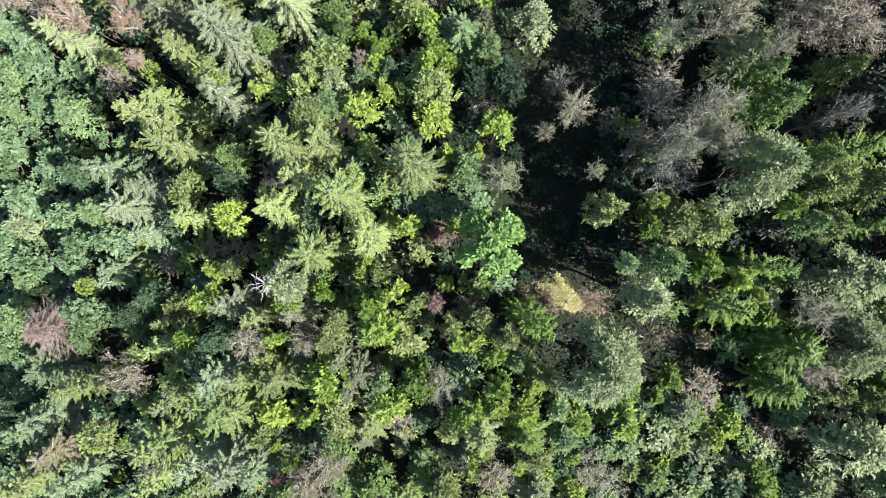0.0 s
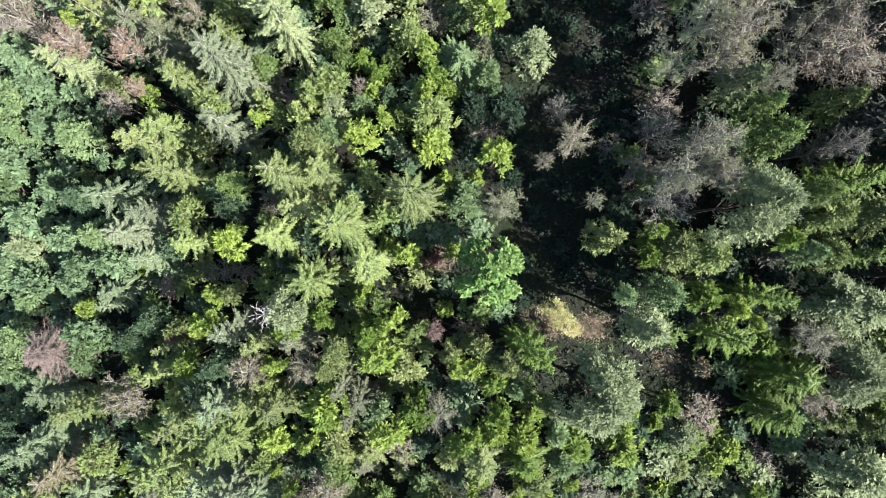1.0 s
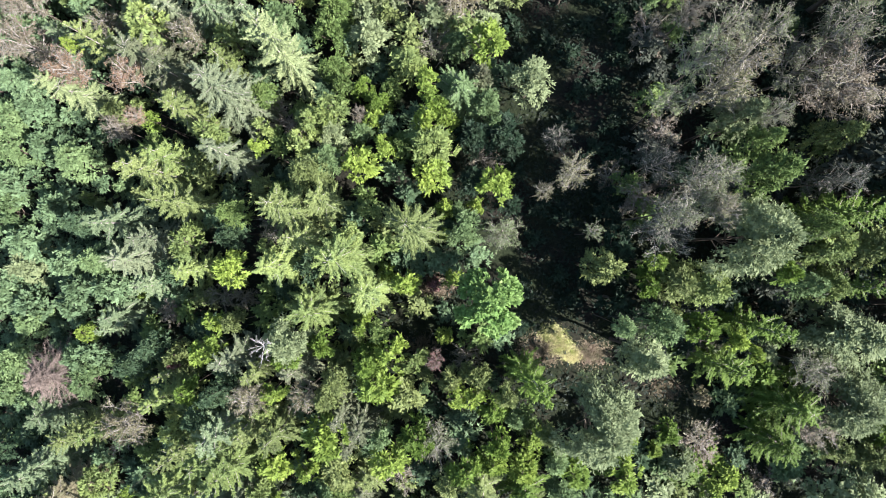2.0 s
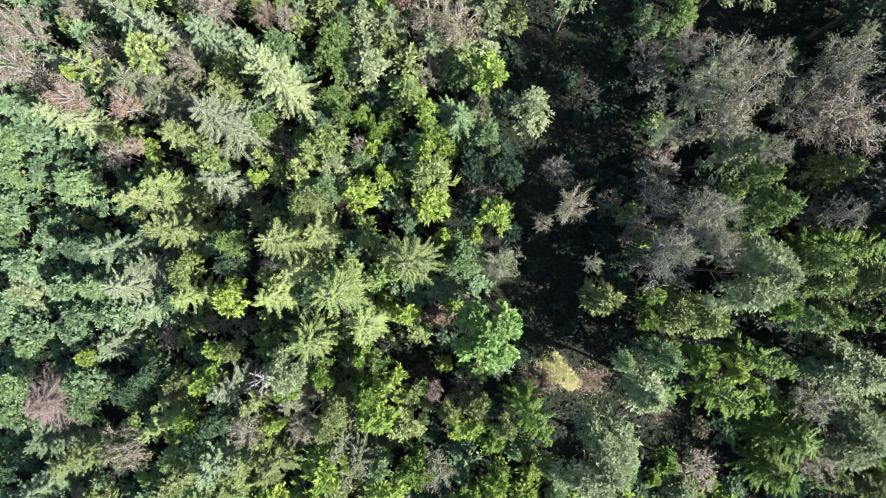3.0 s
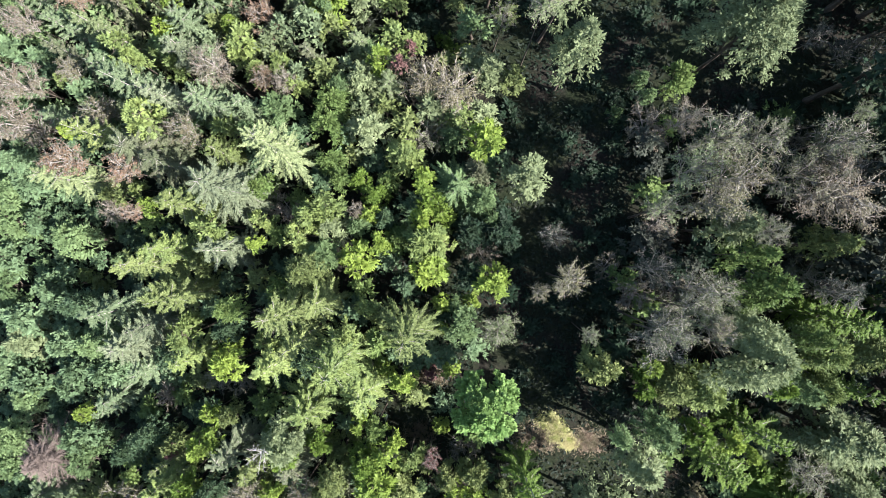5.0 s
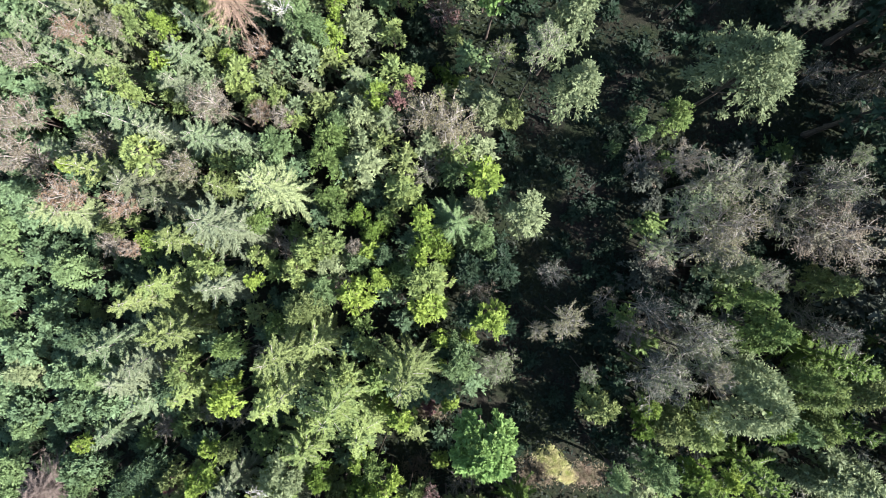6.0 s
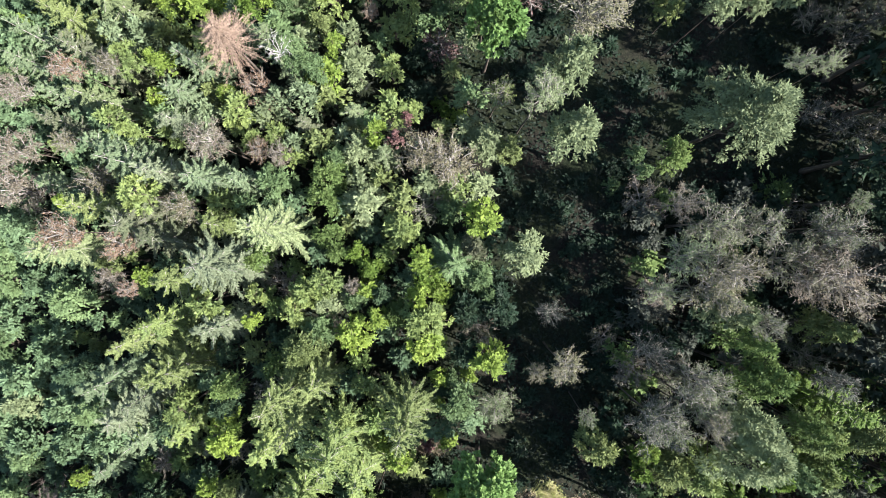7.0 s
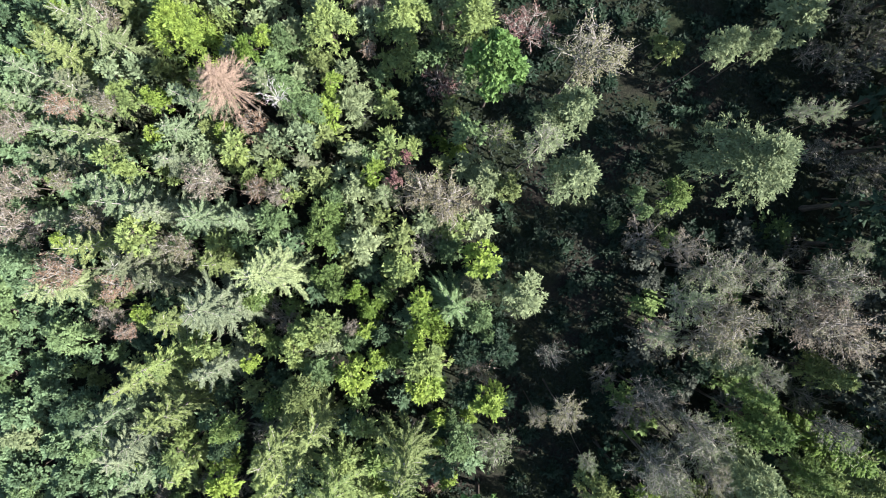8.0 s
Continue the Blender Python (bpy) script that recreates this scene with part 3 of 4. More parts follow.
spruce(-42.1, 44.1, 3.2, 2.36, "cool")
spruce(-35.5, 41.4, 4.8, 2.65, "ash")
spruce(-43.5, 41.8, 0.5, 2.20, "cool")
spruce(-39.4, 37.9, 2.2, 2.28, "cool")
spruce(-34.7, 37.3, 4.5, 2.67, "pale")
spruce(-37.6, 34.5, 3.9, 2.09, "ash")
spruce(-31.4, 31.6, 7.4, 2.44, "cool")
spruce(-41.3, 28.9, -1.2, 2.41, "cool")
spruce(-14.4, 39.4, 11.5, 2.01, "sage")
spruce(-25.7, 37.4, 4.0, 2.85, "cool")
spruce(-24.1, 40.0, 5.9, 2.38, "cool")
spruce(-25.4, 33.5, 6.0, 2.76, "grey")
spruce(-22.3, 28.7, 8.4, 3.13, "cool")
spruce(-18.6, 28.2, 6.5, 2.24, "cool")
spruce(-25.9, 29.5, 8.1, 2.65, "grey")
spruce(-28.8, 29.9, 9.8, 2.80, "cool")
spruce(-32.9, 25.9, 7.1, 2.70, "olive")
spruce(-28.2, 24.2, 7.3, 4.09, "ash")
spruce(-21.8, 23.6, 5.3, 2.41, "olive")
spruce(-12.7, 33.6, 3.4, 1.87, "ash")
spruce(-8.2, 35.1, 3.7, 1.98, "sage")
spruce(-4.9, 30.4, 4.6, 2.07, "sage")

# grey thin-leaved trees
sparse(-36.0, 23.4, 4.4, 2.14, "rust")
sparse(-29.9, 21.8, 6.1, 1.73, "rust")
sparse(-28.6, 18.1, 6.1, 0.99, "rust")
sparse(-7.9, 17.8, 5.7, 0.86, "pink")
sparse(5.4, 6.7, 6.8, 1.81, "sage")
sparse(10.7, 15.4, 7.3, 1.41, "dusk")
sparse(11.0, 11.7, 13.2, 1.68, "straw")
sparse(9.0, 10.5, 9.1, 0.99, "straw")
sparse(19.2, 17.3, 12.6, 1.61, "sage")
sparse(22.2, 17.9, 16.4, 2.40, "straw")
sparse(25.2, 15.9, 16.8, 1.31, "ash")
sparse(33.0, 18.8, 14.7, 3.59, "pink")
sparse(20.7, 11.4, 17.7, 1.92, "ash")
sparse(18.5, 12.3, 12.1, 1.81, "dusk")
sparse(17.8, 8.1, 18.0, 1.75, "ash")
sparse(20.8, 9.5, 16.8, 1.88, "ash")
sparse(21.0, 7.8, 18.2, 1.27, "brown")
sparse(18.4, 6.8, 14.2, 2.35, "dusk")
sparse(13.5, 6.7, 10.4, 0.87, "sage")
sparse(31.3, 11.0, 16.1, 1.41, "dusk")
sparse(-17.7, -8.4, 8.4, 1.85, "brown")
sparse(-33.3, -13.3, 0.2, 2.72, "brown")
sparse(-0.8, -4.8, 7.6, 0.92, "rose")
sparse(-12.4, -8.1, 8.8, 1.65, "brown")
sparse(-0.6, -12.8, 7.2, 2.10, "ash")
sparse(-10.5, -20.3, 6.9, 2.31, "brown")
sparse(4.4, -20.8, 6.9, 2.21, "brown")
sparse(14.1, -21.1, 4.0, 1.70, "ash")
sparse(-12.9, -22.6, 6.4, 2.13, "brown")
sparse(31.8, -5.0, 11.8, 1.91, "ash")
sparse(32.8, -10.9, 9.9, 1.62, "pink")
sparse(24.9, -13.6, 3.9, 2.23, "pink")
sparse(32.2, -17.6, 2.1, 2.52, "pink")
sparse(30.6, -22.3, 1.6, 1.77, "brown")
sparse(15.7, -22.7, 3.2, 1.93, "ash")
sparse(-36.6, 39.4, 3.3, 1.61, "rust")
sparse(-31.4, 38.7, 5.2, 1.35, "brown")
sparse(-43.9, 38.7, 0.2, 1.91, "pink")
sparse(-37.3, 32.6, 2.8, 1.31, "brown")
sparse(-45.4, 32.1, -0.7, 2.40, "pink")
sparse(-46.2, 27.8, -1.9, 3.04, "pink")
sparse(-17.8, 37.6, 3.0, 1.82, "rust")
sparse(-21.4, 31.6, 5.9, 2.04, "pink")
sparse(-17.6, 30.8, 3.4, 1.32, "rust")
sparse(-23.6, 25.4, 6.7, 1.62, "brown")
sparse(-14.7, 30.7, 4.0, 1.28, "pink")
sparse(-6.1, 44.4, 3.6, 0.93, "rust")
sparse(0.7, 42.8, -1.8, 2.10, "rose")
sparse(9.2, 47.3, 2.3, 2.39, "rose")
sparse(5.8, 35.5, 7.8, 1.58, "olive")
sparse(-0.9, 30.7, 5.5, 2.37, "brown")
sparse(1.7, 29.7, 5.6, 2.68, "brown")
sparse(12.9, 41.4, 14.5, 3.13, "straw")
sparse(8.6, 33.6, 16.4, 1.65, "sage")
sparse(28.6, 35.9, 16.4, 1.08, "sage")
sparse(30.6, 34.8, 16.4, 1.00, "sage")
sparse(21.1, 25.1, 12.4, 1.53, "pink")
sparse(33.5, 25.6, 14.7, 0.88, "sage")
sparse(23.3, 23.5, 14.8, 2.15, "ash")
sparse(26.6, 23.3, 14.4, 1.99, "ash")
sparse(21.2, 20.7, 15.0, 2.05, "sage")
sparse(23.0, 19.4, 17.5, 2.02, "brown")
sparse(38.7, 46.7, 6.4, 1.42, "ash")
sparse(41.3, 44.8, 6.5, 1.62, "ash")
sparse(40.9, 42.7, 6.4, 1.43, "dusk")
sparse(37.8, 42.9, 5.4, 1.45, "ash")
sparse(35.7, 43.6, 4.4, 1.38, "dusk")
sparse(38.6, 29.9, 8.4, 1.57, "ash")
sparse(40.6, 28.5, 8.4, 1.57, "brown")
sparse(37.9, 32.4, 6.5, 1.63, "dusk")
sparse(39.9, 32.2, 8.5, 1.66, "brown")
sparse(35.5, 34.0, 6.3, 1.23, "dusk")
sparse(35.5, 22.9, 9.5, 1.82, "ash")
sparse(39.5, 41.1, 5.4, 1.45, "dusk")
sparse(30.3, 20.5, 12.4, 2.55, "ash")
sparse(32.1, 22.6, 16.7, 2.26, "ash")

# broadleaf trees
broadleaf(-17.5, 20.7, 4.6, 1.75, "green")
broadleaf(-19.2, 8.5, 8.2, 1.52, "green")
broadleaf(-20.3, 6.8, 6.8, 1.68, "teal")
broadleaf(-47.4, 23.8, -2.4, 2.66, "blue")
broadleaf(-51.1, 21.1, -7.1, 3.16, "mint")
broadleaf(-47.4, 21.4, -6.5, 2.83, "blue")
broadleaf(-46.9, 17.4, -7.1, 2.56, "blue")
broadleaf(-53.0, 17.4, -9.8, 2.97, "mint")
broadleaf(-42.0, 15.3, -4.4, 2.74, "mint")
broadleaf(-51.8, 12.9, -7.8, 2.59, "blue")
broadleaf(-52.4, 9.7, -8.8, 3.24, "mint")
broadleaf(-44.9, 9.9, -5.6, 2.65, "blue")
broadleaf(-48.9, 6.1, -6.9, 3.15, "blue")
broadleaf(-38.9, 7.7, -0.1, 2.16, "teal")
broadleaf(-50.1, 3.2, -8.5, 3.22, "sage")
broadleaf(-41.9, 3.8, -3.6, 2.85, "blue")
broadleaf(-37.0, 4.2, -0.0, 2.69, "mint")
broadleaf(-51.8, 1.3, -7.7, 2.73, "blue")
broadleaf(-40.9, 1.0, -3.5, 2.56, "blue")
broadleaf(-35.4, 1.3, -0.5, 2.44, "blue")
broadleaf(-10.6, 22.9, 5.0, 1.62, "green")
broadleaf(-9.4, 21.2, 4.9, 1.50, "green")
broadleaf(-6.4, 19.5, 4.5, 1.75, "spring")
broadleaf(-5.0, 20.8, 4.6, 1.27, "green")
broadleaf(-10.5, 16.8, 5.9, 1.94, "sage")
broadleaf(-7.7, 16.6, 5.5, 1.48, "mint")
broadleaf(-5.0, 17.2, 5.7, 1.48, "teal")
broadleaf(-12.6, 12.1, 10.5, 2.11, "olive")
broadleaf(-11.0, 13.6, 6.1, 2.17, "mint")
broadleaf(-3.7, 15.1, 5.9, 1.71, "green")
broadleaf(-3.2, 23.2, 5.2, 2.34, "yellow")
broadleaf(4.0, 18.9, 7.3, 1.90, "mint")
broadleaf(3.7, 21.3, 7.0, 1.67, "ash")
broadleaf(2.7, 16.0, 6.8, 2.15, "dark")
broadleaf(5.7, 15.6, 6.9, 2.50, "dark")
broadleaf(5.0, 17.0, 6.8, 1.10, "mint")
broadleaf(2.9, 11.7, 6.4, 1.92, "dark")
broadleaf(1.5, 9.0, 5.4, 1.13, "mint")
broadleaf(2.4, 6.8, 7.6, 2.00, "mint")
broadleaf(8.4, 21.0, 8.4, 2.54, "sage")
broadleaf(24.4, 16.0, 16.2, 2.06, "sage")
broadleaf(32.4, 14.6, 15.0, 1.82, "olive")
broadleaf(25.5, 13.7, 17.1, 1.35, "green")
broadleaf(25.8, 11.1, 18.2, 2.35, "green")
broadleaf(24.0, 6.0, 20.1, 3.87, "sage")
broadleaf(14.6, 3.7, 10.8, 1.99, "olive")
broadleaf(20.2, 2.4, 12.4, 2.35, "olive")
broadleaf(22.6, 2.2, 13.1, 2.32, "yellow")
broadleaf(29.9, 7.4, 16.2, 1.38, "green")
broadleaf(32.2, 5.5, 14.4, 2.35, "yellow")
broadleaf(30.0, 6.8, 14.3, 1.14, "sage")
broadleaf(36.3, 5.3, 12.8, 2.43, "olive")
broadleaf(30.3, 2.7, 13.9, 1.86, "mint")
broadleaf(33.3, 1.9, 12.3, 1.92, "yellow")
broadleaf(-51.6, -0.6, -7.9, 2.29, "blue")
broadleaf(-48.6, -1.3, -7.9, 3.20, "blue")
broadleaf(-41.7, -0.9, -4.4, 2.74, "blue")
broadleaf(-48.9, -3.4, -7.6, 2.43, "mint")
broadleaf(-50.6, -7.9, -6.0, 2.81, "mint")
broadleaf(-39.8, -6.5, -2.6, 2.53, "blue")
broadleaf(-39.8, -9.3, -3.8, 2.86, "mint")
broadleaf(-50.8, -11.3, -6.5, 2.39, "mint")
broadleaf(-20.1, -2.1, 5.5, 1.42, "olive")
broadleaf(-27.1, -6.0, 2.1, 1.83, "olive")
broadleaf(-14.4, -2.9, 11.8, 2.49, "sage")
broadleaf(-15.0, -23.4, 5.2, 1.97, "green")
broadleaf(-21.4, -8.7, 7.7, 1.54, "teal")
broadleaf(-23.4, -10.6, 7.3, 1.55, "teal")
broadleaf(-29.9, -4.8, 2.4, 1.82, "teal")
broadleaf(-32.9, -6.9, 1.2, 1.85, "teal")
broadleaf(-5.5, -2.0, 8.0, 1.19, "green")
broadleaf(-6.8, -5.3, 9.5, 2.04, "spring")
broadleaf(-3.6, -8.5, 6.9, 2.38, "olive")
broadleaf(-9.7, -6.7, 9.7, 1.70, "olive")
broadleaf(-10.2, -8.5, 9.6, 1.59, "olive")
broadleaf(-1.7, -7.9, 7.2, 0.65, "mint")
broadleaf(0.8, -6.7, 8.2, 1.35, "olive")
broadleaf(3.0, -6.6, 8.2, 1.64, "olive")
broadleaf(6.0, -7.8, 10.0, 1.36, "olive")
broadleaf(6.7, -10.4, 8.1, 1.19, "mint")
broadleaf(-5.6, -12.3, 7.7, 1.37, "mint")
broadleaf(-9.9, -16.0, 5.5, 2.69, "olive")
broadleaf(-11.0, -17.9, 5.9, 1.94, "mint")
broadleaf(9.4, -11.5, 8.9, 1.17, "olive")
broadleaf(0.8, -16.7, 7.6, 1.88, "olive")
broadleaf(-10.0, -18.6, 6.1, 2.54, "green")
broadleaf(-2.1, -20.2, 3.4, 1.66, "mint")
broadleaf(-1.9, -22.5, 3.1, 2.05, "green")
broadleaf(0.1, -22.8, 5.1, 2.21, "olive")
broadleaf(-7.0, -23.1, 4.4, 2.62, "green")
broadleaf(9.0, -19.2, 6.8, 2.15, "olive")
broadleaf(8.6, -23.3, 5.1, 2.22, "sage")
broadleaf(11.7, -17.9, 5.6, 1.95, "mint")
broadleaf(10.7, -14.9, 6.0, 1.59, "mint")
broadleaf(17.1, -3.9, 14.5, 2.56, "sage")
broadleaf(15.1, -1.3, 14.2, 1.05, "mint")
broadleaf(18.9, -1.0, 13.8, 1.97, "mint")
broadleaf(33.6, -1.8, 12.2, 3.22, "sage")
broadleaf(35.7, -2.8, 13.2, 3.04, "sage")
broadleaf(35.7, -8.5, 12.2, 3.70, "sage")
broadleaf(13.5, -10.3, 14.8, 4.27, "sage")
broadleaf(22.8, -15.3, 5.1, 1.96, "sage")
broadleaf(25.5, -20.0, 0.8, 2.66, "sage")
broadleaf(27.7, -20.7, 1.6, 1.97, "sage")
broadleaf(38.3, -22.7, -1.3, 4.40, "sage")
broadleaf(35.3, -12.6, 9.2, 1.82, "olive")
broadleaf(36.6, -17.8, 10.5, 3.35, "sage")
broadleaf(38.7, -13.5, 8.9, 2.06, "olive")
broadleaf(35.5, -22.7, 5.5, 2.80, "sage")
broadleaf(41.5, -21.9, 5.7, 2.43, "mint")
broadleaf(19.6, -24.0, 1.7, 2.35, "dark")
broadleaf(-24.5, 47.4, 5.4, 4.05, "lime")
broadleaf(-13.1, 39.7, 10.2, 1.78, "mint")
broadleaf(-14.8, 45.8, 3.9, 2.25, "mint")
broadleaf(-16.0, 28.0, 4.7, 2.47, "mint")
broadleaf(-9.9, 46.7, 6.8, 2.85, "yellow")
broadleaf(-2.6, 47.1, 6.9, 3.21, "yellow")
broadleaf(3.4, 46.7, 8.9, 3.09, "yellow")
broadleaf(-8.0, 39.7, 3.3, 2.53, "sage")
broadleaf(-11.8, 38.8, 7.5, 1.99, "mint")
broadleaf(-1.8, 41.8, -1.8, 3.17, "dark")
broadleaf(-2.0, 37.5, -0.5, 2.43, "dark")
broadleaf(-7.7, 31.2, 4.2, 2.12, "sage")
broadleaf(-9.8, 30.5, 3.6, 1.65, "mint")
broadleaf(5.2, 31.9, 2.8, 2.30, "sage")
broadleaf(7.4, 31.4, 2.8, 1.68, "olive")
broadleaf(10.5, 36.2, 17.5, 2.77, "sage")
broadleaf(12.0, 30.8, 15.4, 2.60, "sage")
broadleaf(-10.4, 28.6, 4.2, 2.00, "green")
broadleaf(-11.0, 26.4, 4.7, 2.11, "green")
broadleaf(-7.0, 25.8, 5.7, 2.43, "sage")
broadleaf(1.2, 25.2, 5.0, 1.62, "mint")
broadleaf(32.9, 46.0, 9.5, 2.83, "sage")
broadleaf(23.0, 40.9, 16.1, 1.57, "sage")
broadleaf(27.4, 41.7, 14.1, 1.34, "sage")
broadleaf(25.3, 31.7, 18.2, 4.46, "sage")
broadleaf(22.4, 30.1, 6.9, 1.79, "green")
broadleaf(19.1, 30.4, 6.1, 1.00, "mint")
broadleaf(19.5, 28.5, 6.4, 0.89, "mint")
broadleaf(17.1, 27.5, 3.8, 1.05, "mint")

# bright young firs
young_fir(-21.6, 16.5, 7.4, 1.99, "yellow")
young_fir(-17.5, 17.1, 4.8, 1.32, "yellow")
young_fir(-16.7, 14.6, 6.8, 1.04, "lime")
young_fir(-24.7, 6.2, 5.0, 2.32, "yellow")
young_fir(-20.0, 2.8, 7.1, 2.00, "lime")
young_fir(-7.9, 21.0, 3.9, 1.40, "spring")
young_fir(-10.5, 18.3, 7.7, 1.86, "yellow")
young_fir(-6.5, 17.5, 5.7, 1.24, "lime")
young_fir(-12.3, 17.4, 6.6, 1.90, "yellow")
young_fir(-13.3, 15.6, 5.8, 1.93, "yellow")
young_fir(-5.5, 14.7, 6.5, 1.45, "lime")
young_fir(-7.9, 13.3, 6.5, 2.02, "lime")
young_fir(-1.0, 20.1, 9.0, 1.38, "lime")
young_fir(-1.0, 18.9, 7.2, 1.54, "spring")
young_fir(-1.5, 16.8, 8.0, 1.46, "lime")
young_fir(0.3, 17.4, 6.3, 1.34, "lime")
young_fir(-1.2, 15.1, 8.3, 2.41, "yellow")
young_fir(0.1, 14.4, 5.9, 2.05, "yellow")
young_fir(-2.3, 13.9, 5.6, 0.67, "lime")
young_fir(-1.0, 12.5, 6.6, 2.08, "lime")
young_fir(4.9, 11.1, 8.1, 2.08, "lime")
young_fir(0.3, 9.1, 5.4, 1.13, "lime")
young_fir(3.3, 9.2, 4.9, 1.08, "lime")
young_fir(0.3, 6.7, 4.9, 0.68, "lime")
young_fir(-3.5, 2.1, 8.7, 1.44, "lime")
young_fir(-7.5, 6.9, 10.1, 1.24, "yellow")
young_fir(-11.0, -3.8, 7.7, 1.75, "spring")
young_fir(18.1, 4.3, 12.0, 1.09, "lime")
young_fir(18.2, 2.4, 10.9, 1.54, "spring")
young_fir(26.5, 2.6, 15.9, 1.38, "spring")
young_fir(-39.3, -4.3, -3.6, 1.31, "lime")
young_fir(-22.1, -1.9, 4.1, 1.27, "lime")
young_fir(-22.5, -4.4, 6.5, 1.79, "lime")
young_fir(-24.8, -8.1, 6.0, 1.40, "spring")
young_fir(-14.0, -4.5, 9.2, 1.27, "spring")
young_fir(-15.7, -7.7, 7.5, 1.36, "lime")
young_fir(-16.6, -9.9, 6.8, 1.10, "yellow")
young_fir(-26.2, -13.0, 4.7, 1.38, "yellow")
young_fir(-16.1, -15.9, 5.4, 1.95, "lime")
young_fir(-17.5, -18.2, 4.4, 1.98, "yellow")
young_fir(-16.0, -19.0, 4.1, 0.86, "lime")
young_fir(-38.5, -20.7, -3.4, 2.26, "yellow")
young_fir(-31.8, -19.2, 2.2, 0.71, "lime")
young_fir(-14.7, -20.4, 4.8, 1.02, "lime")
young_fir(-7.1, -1.7, 8.0, 1.35, "lime")
young_fir(-4.7, -4.2, 9.7, 1.74, "lime")
young_fir(-2.5, -5.1, 8.1, 1.52, "yellow")
young_fir(-5.8, -7.3, 9.3, 2.25, "lime")
young_fir(1.1, -8.2, 8.8, 1.33, "lime")
young_fir(3.1, -8.4, 7.8, 1.52, "lime")
young_fir(4.6, -9.3, 7.9, 1.86, "spring")
young_fir(-10.6, -11.9, 10.1, 2.44, "lime")
young_fir(-2.5, -12.1, 8.0, 2.08, "spring")
young_fir(-12.7, -15.7, 5.8, 1.58, "lime")
young_fir(-4.9, -14.6, 7.3, 2.11, "lime")
young_fir(4.5, -12.3, 9.7, 1.57, "spring")
young_fir(4.7, -14.5, 8.1, 1.51, "lime")
young_fir(8.4, -13.4, 5.5, 1.83, "lime")
young_fir(7.3, -15.3, 7.2, 1.54, "lime")
young_fir(2.3, -15.2, 8.8, 2.05, "spring")
young_fir(3.8, -18.8, 6.7, 1.33, "lime")
young_fir(2.5, -21.0, 6.1, 1.46, "lime")
young_fir(7.0, -20.4, 5.0, 1.25, "lime")
young_fir(9.9, -22.7, 2.7, 1.49, "lime")
young_fir(12.6, -16.3, 5.1, 2.20, "spring")
young_fir(12.2, -20.0, 4.7, 1.03, "lime")
young_fir(12.8, -24.1, 3.1, 1.91, "lime")
young_fir(-3.6, -24.2, 2.5, 1.80, "yellow")
young_fir(22.2, -1.5, 12.4, 1.59, "spring")
young_fir(25.6, -2.9, 10.6, 1.44, "lime")
young_fir(27.4, -4.1, 9.9, 0.93, "lime")
young_fir(21.2, -12.4, 5.6, 1.59, "spring")
young_fir(17.4, -16.1, 6.1, 2.27, "lime")
young_fir(22.1, -21.6, 0.5, 1.99, "lime")
young_fir(27.9, -16.9, 3.8, 2.00, "lime")
young_fir(26.5, -18.3, 3.7, 1.64, "lime")
young_fir(30.2, -21.5, 4.1, 1.51, "spring")
young_fir(31.2, -23.1, 4.1, 1.63, "lime")
young_fir(39.4, -11.5, 8.0, 1.85, "spring")
young_fir(-30.0, 40.0, 4.5, 1.96, "yellow")
young_fir(-28.3, 40.4, 2.6, 1.66, "lime")
young_fir(-31.3, 33.7, 5.5, 2.17, "yellow")
young_fir(-38.6, 26.6, 0.8, 0.91, "lime")
young_fir(-17.3, 44.1, 7.5, 1.63, "spring")
young_fir(-16.2, 45.4, 4.6, 1.25, "lime")
young_fir(-20.3, 35.3, 2.1, 2.56, "yellow")
young_fir(-21.5, 37.2, 1.3, 1.08, "lime")
young_fir(-18.8, 32.6, 1.6, 1.57, "yellow")
young_fir(-16.3, 32.8, 1.6, 1.57, "yellow")
young_fir(-27.8, 26.9, 7.1, 2.57, "yellow")
young_fir(-14.4, 30.2, 3.0, 1.48, "yellow")
young_fir(-9.6, 41.2, 5.5, 1.29, "lime")
young_fir(-11.4, 43.7, 3.5, 1.64, "olive")
young_fir(-10.9, 39.0, 4.0, 2.23, "lime")
young_fir(-5.7, 32.5, 5.6, 1.58, "lime")
young_fir(0.7, 36.8, -2.9, 1.56, "spring")
young_fir(2.5, 35.4, -2.9, 1.56, "lime")
young_fir(4.5, 24.5, 8.8, 2.05, "lime")

# big-leaved maples
maple(4.2, 1.0, 13.4, 3.58, "maple")
maple(5.2, 40.4, 16.0, 3.02, "maple")

# bare dead trees
bare(-42.8, -8.7, -0.8, 4.25, "pink")
bare(-15.4, -3.4, 12.9, 1.15, "white")
bare(-18.0, 39.1, 12.5, 3.53, "rust")
bare(-13.6, 38.2, 12.3, 1.30, "white")

# autumn shrubs
shrub(-0.8, 1.6, 1.8, 1.01, "rose")
shrub(-27.3, -5.8, 1.8, 0.84, "rose")
shrub(-16.0, -22.0, 4.2, 0.81, "rose")
shrub(23.5, -8.3, 8.3, 1.10, "brown")
shrub(-3.7, 31.7, 5.3, 1.05, "rose")
shrub(-2.6, 34.3, 2.5, 0.83, "rose")
shrub(22.1, 43.2, 7.1, 1.33, "olive")
shrub(21.4, 44.6, 4.5, 1.17, "olive")

# ---- smaller trees that fill the gaps, and the wood round about ----
heroes = [(o[0], o[1], o[3]) for o in planted]


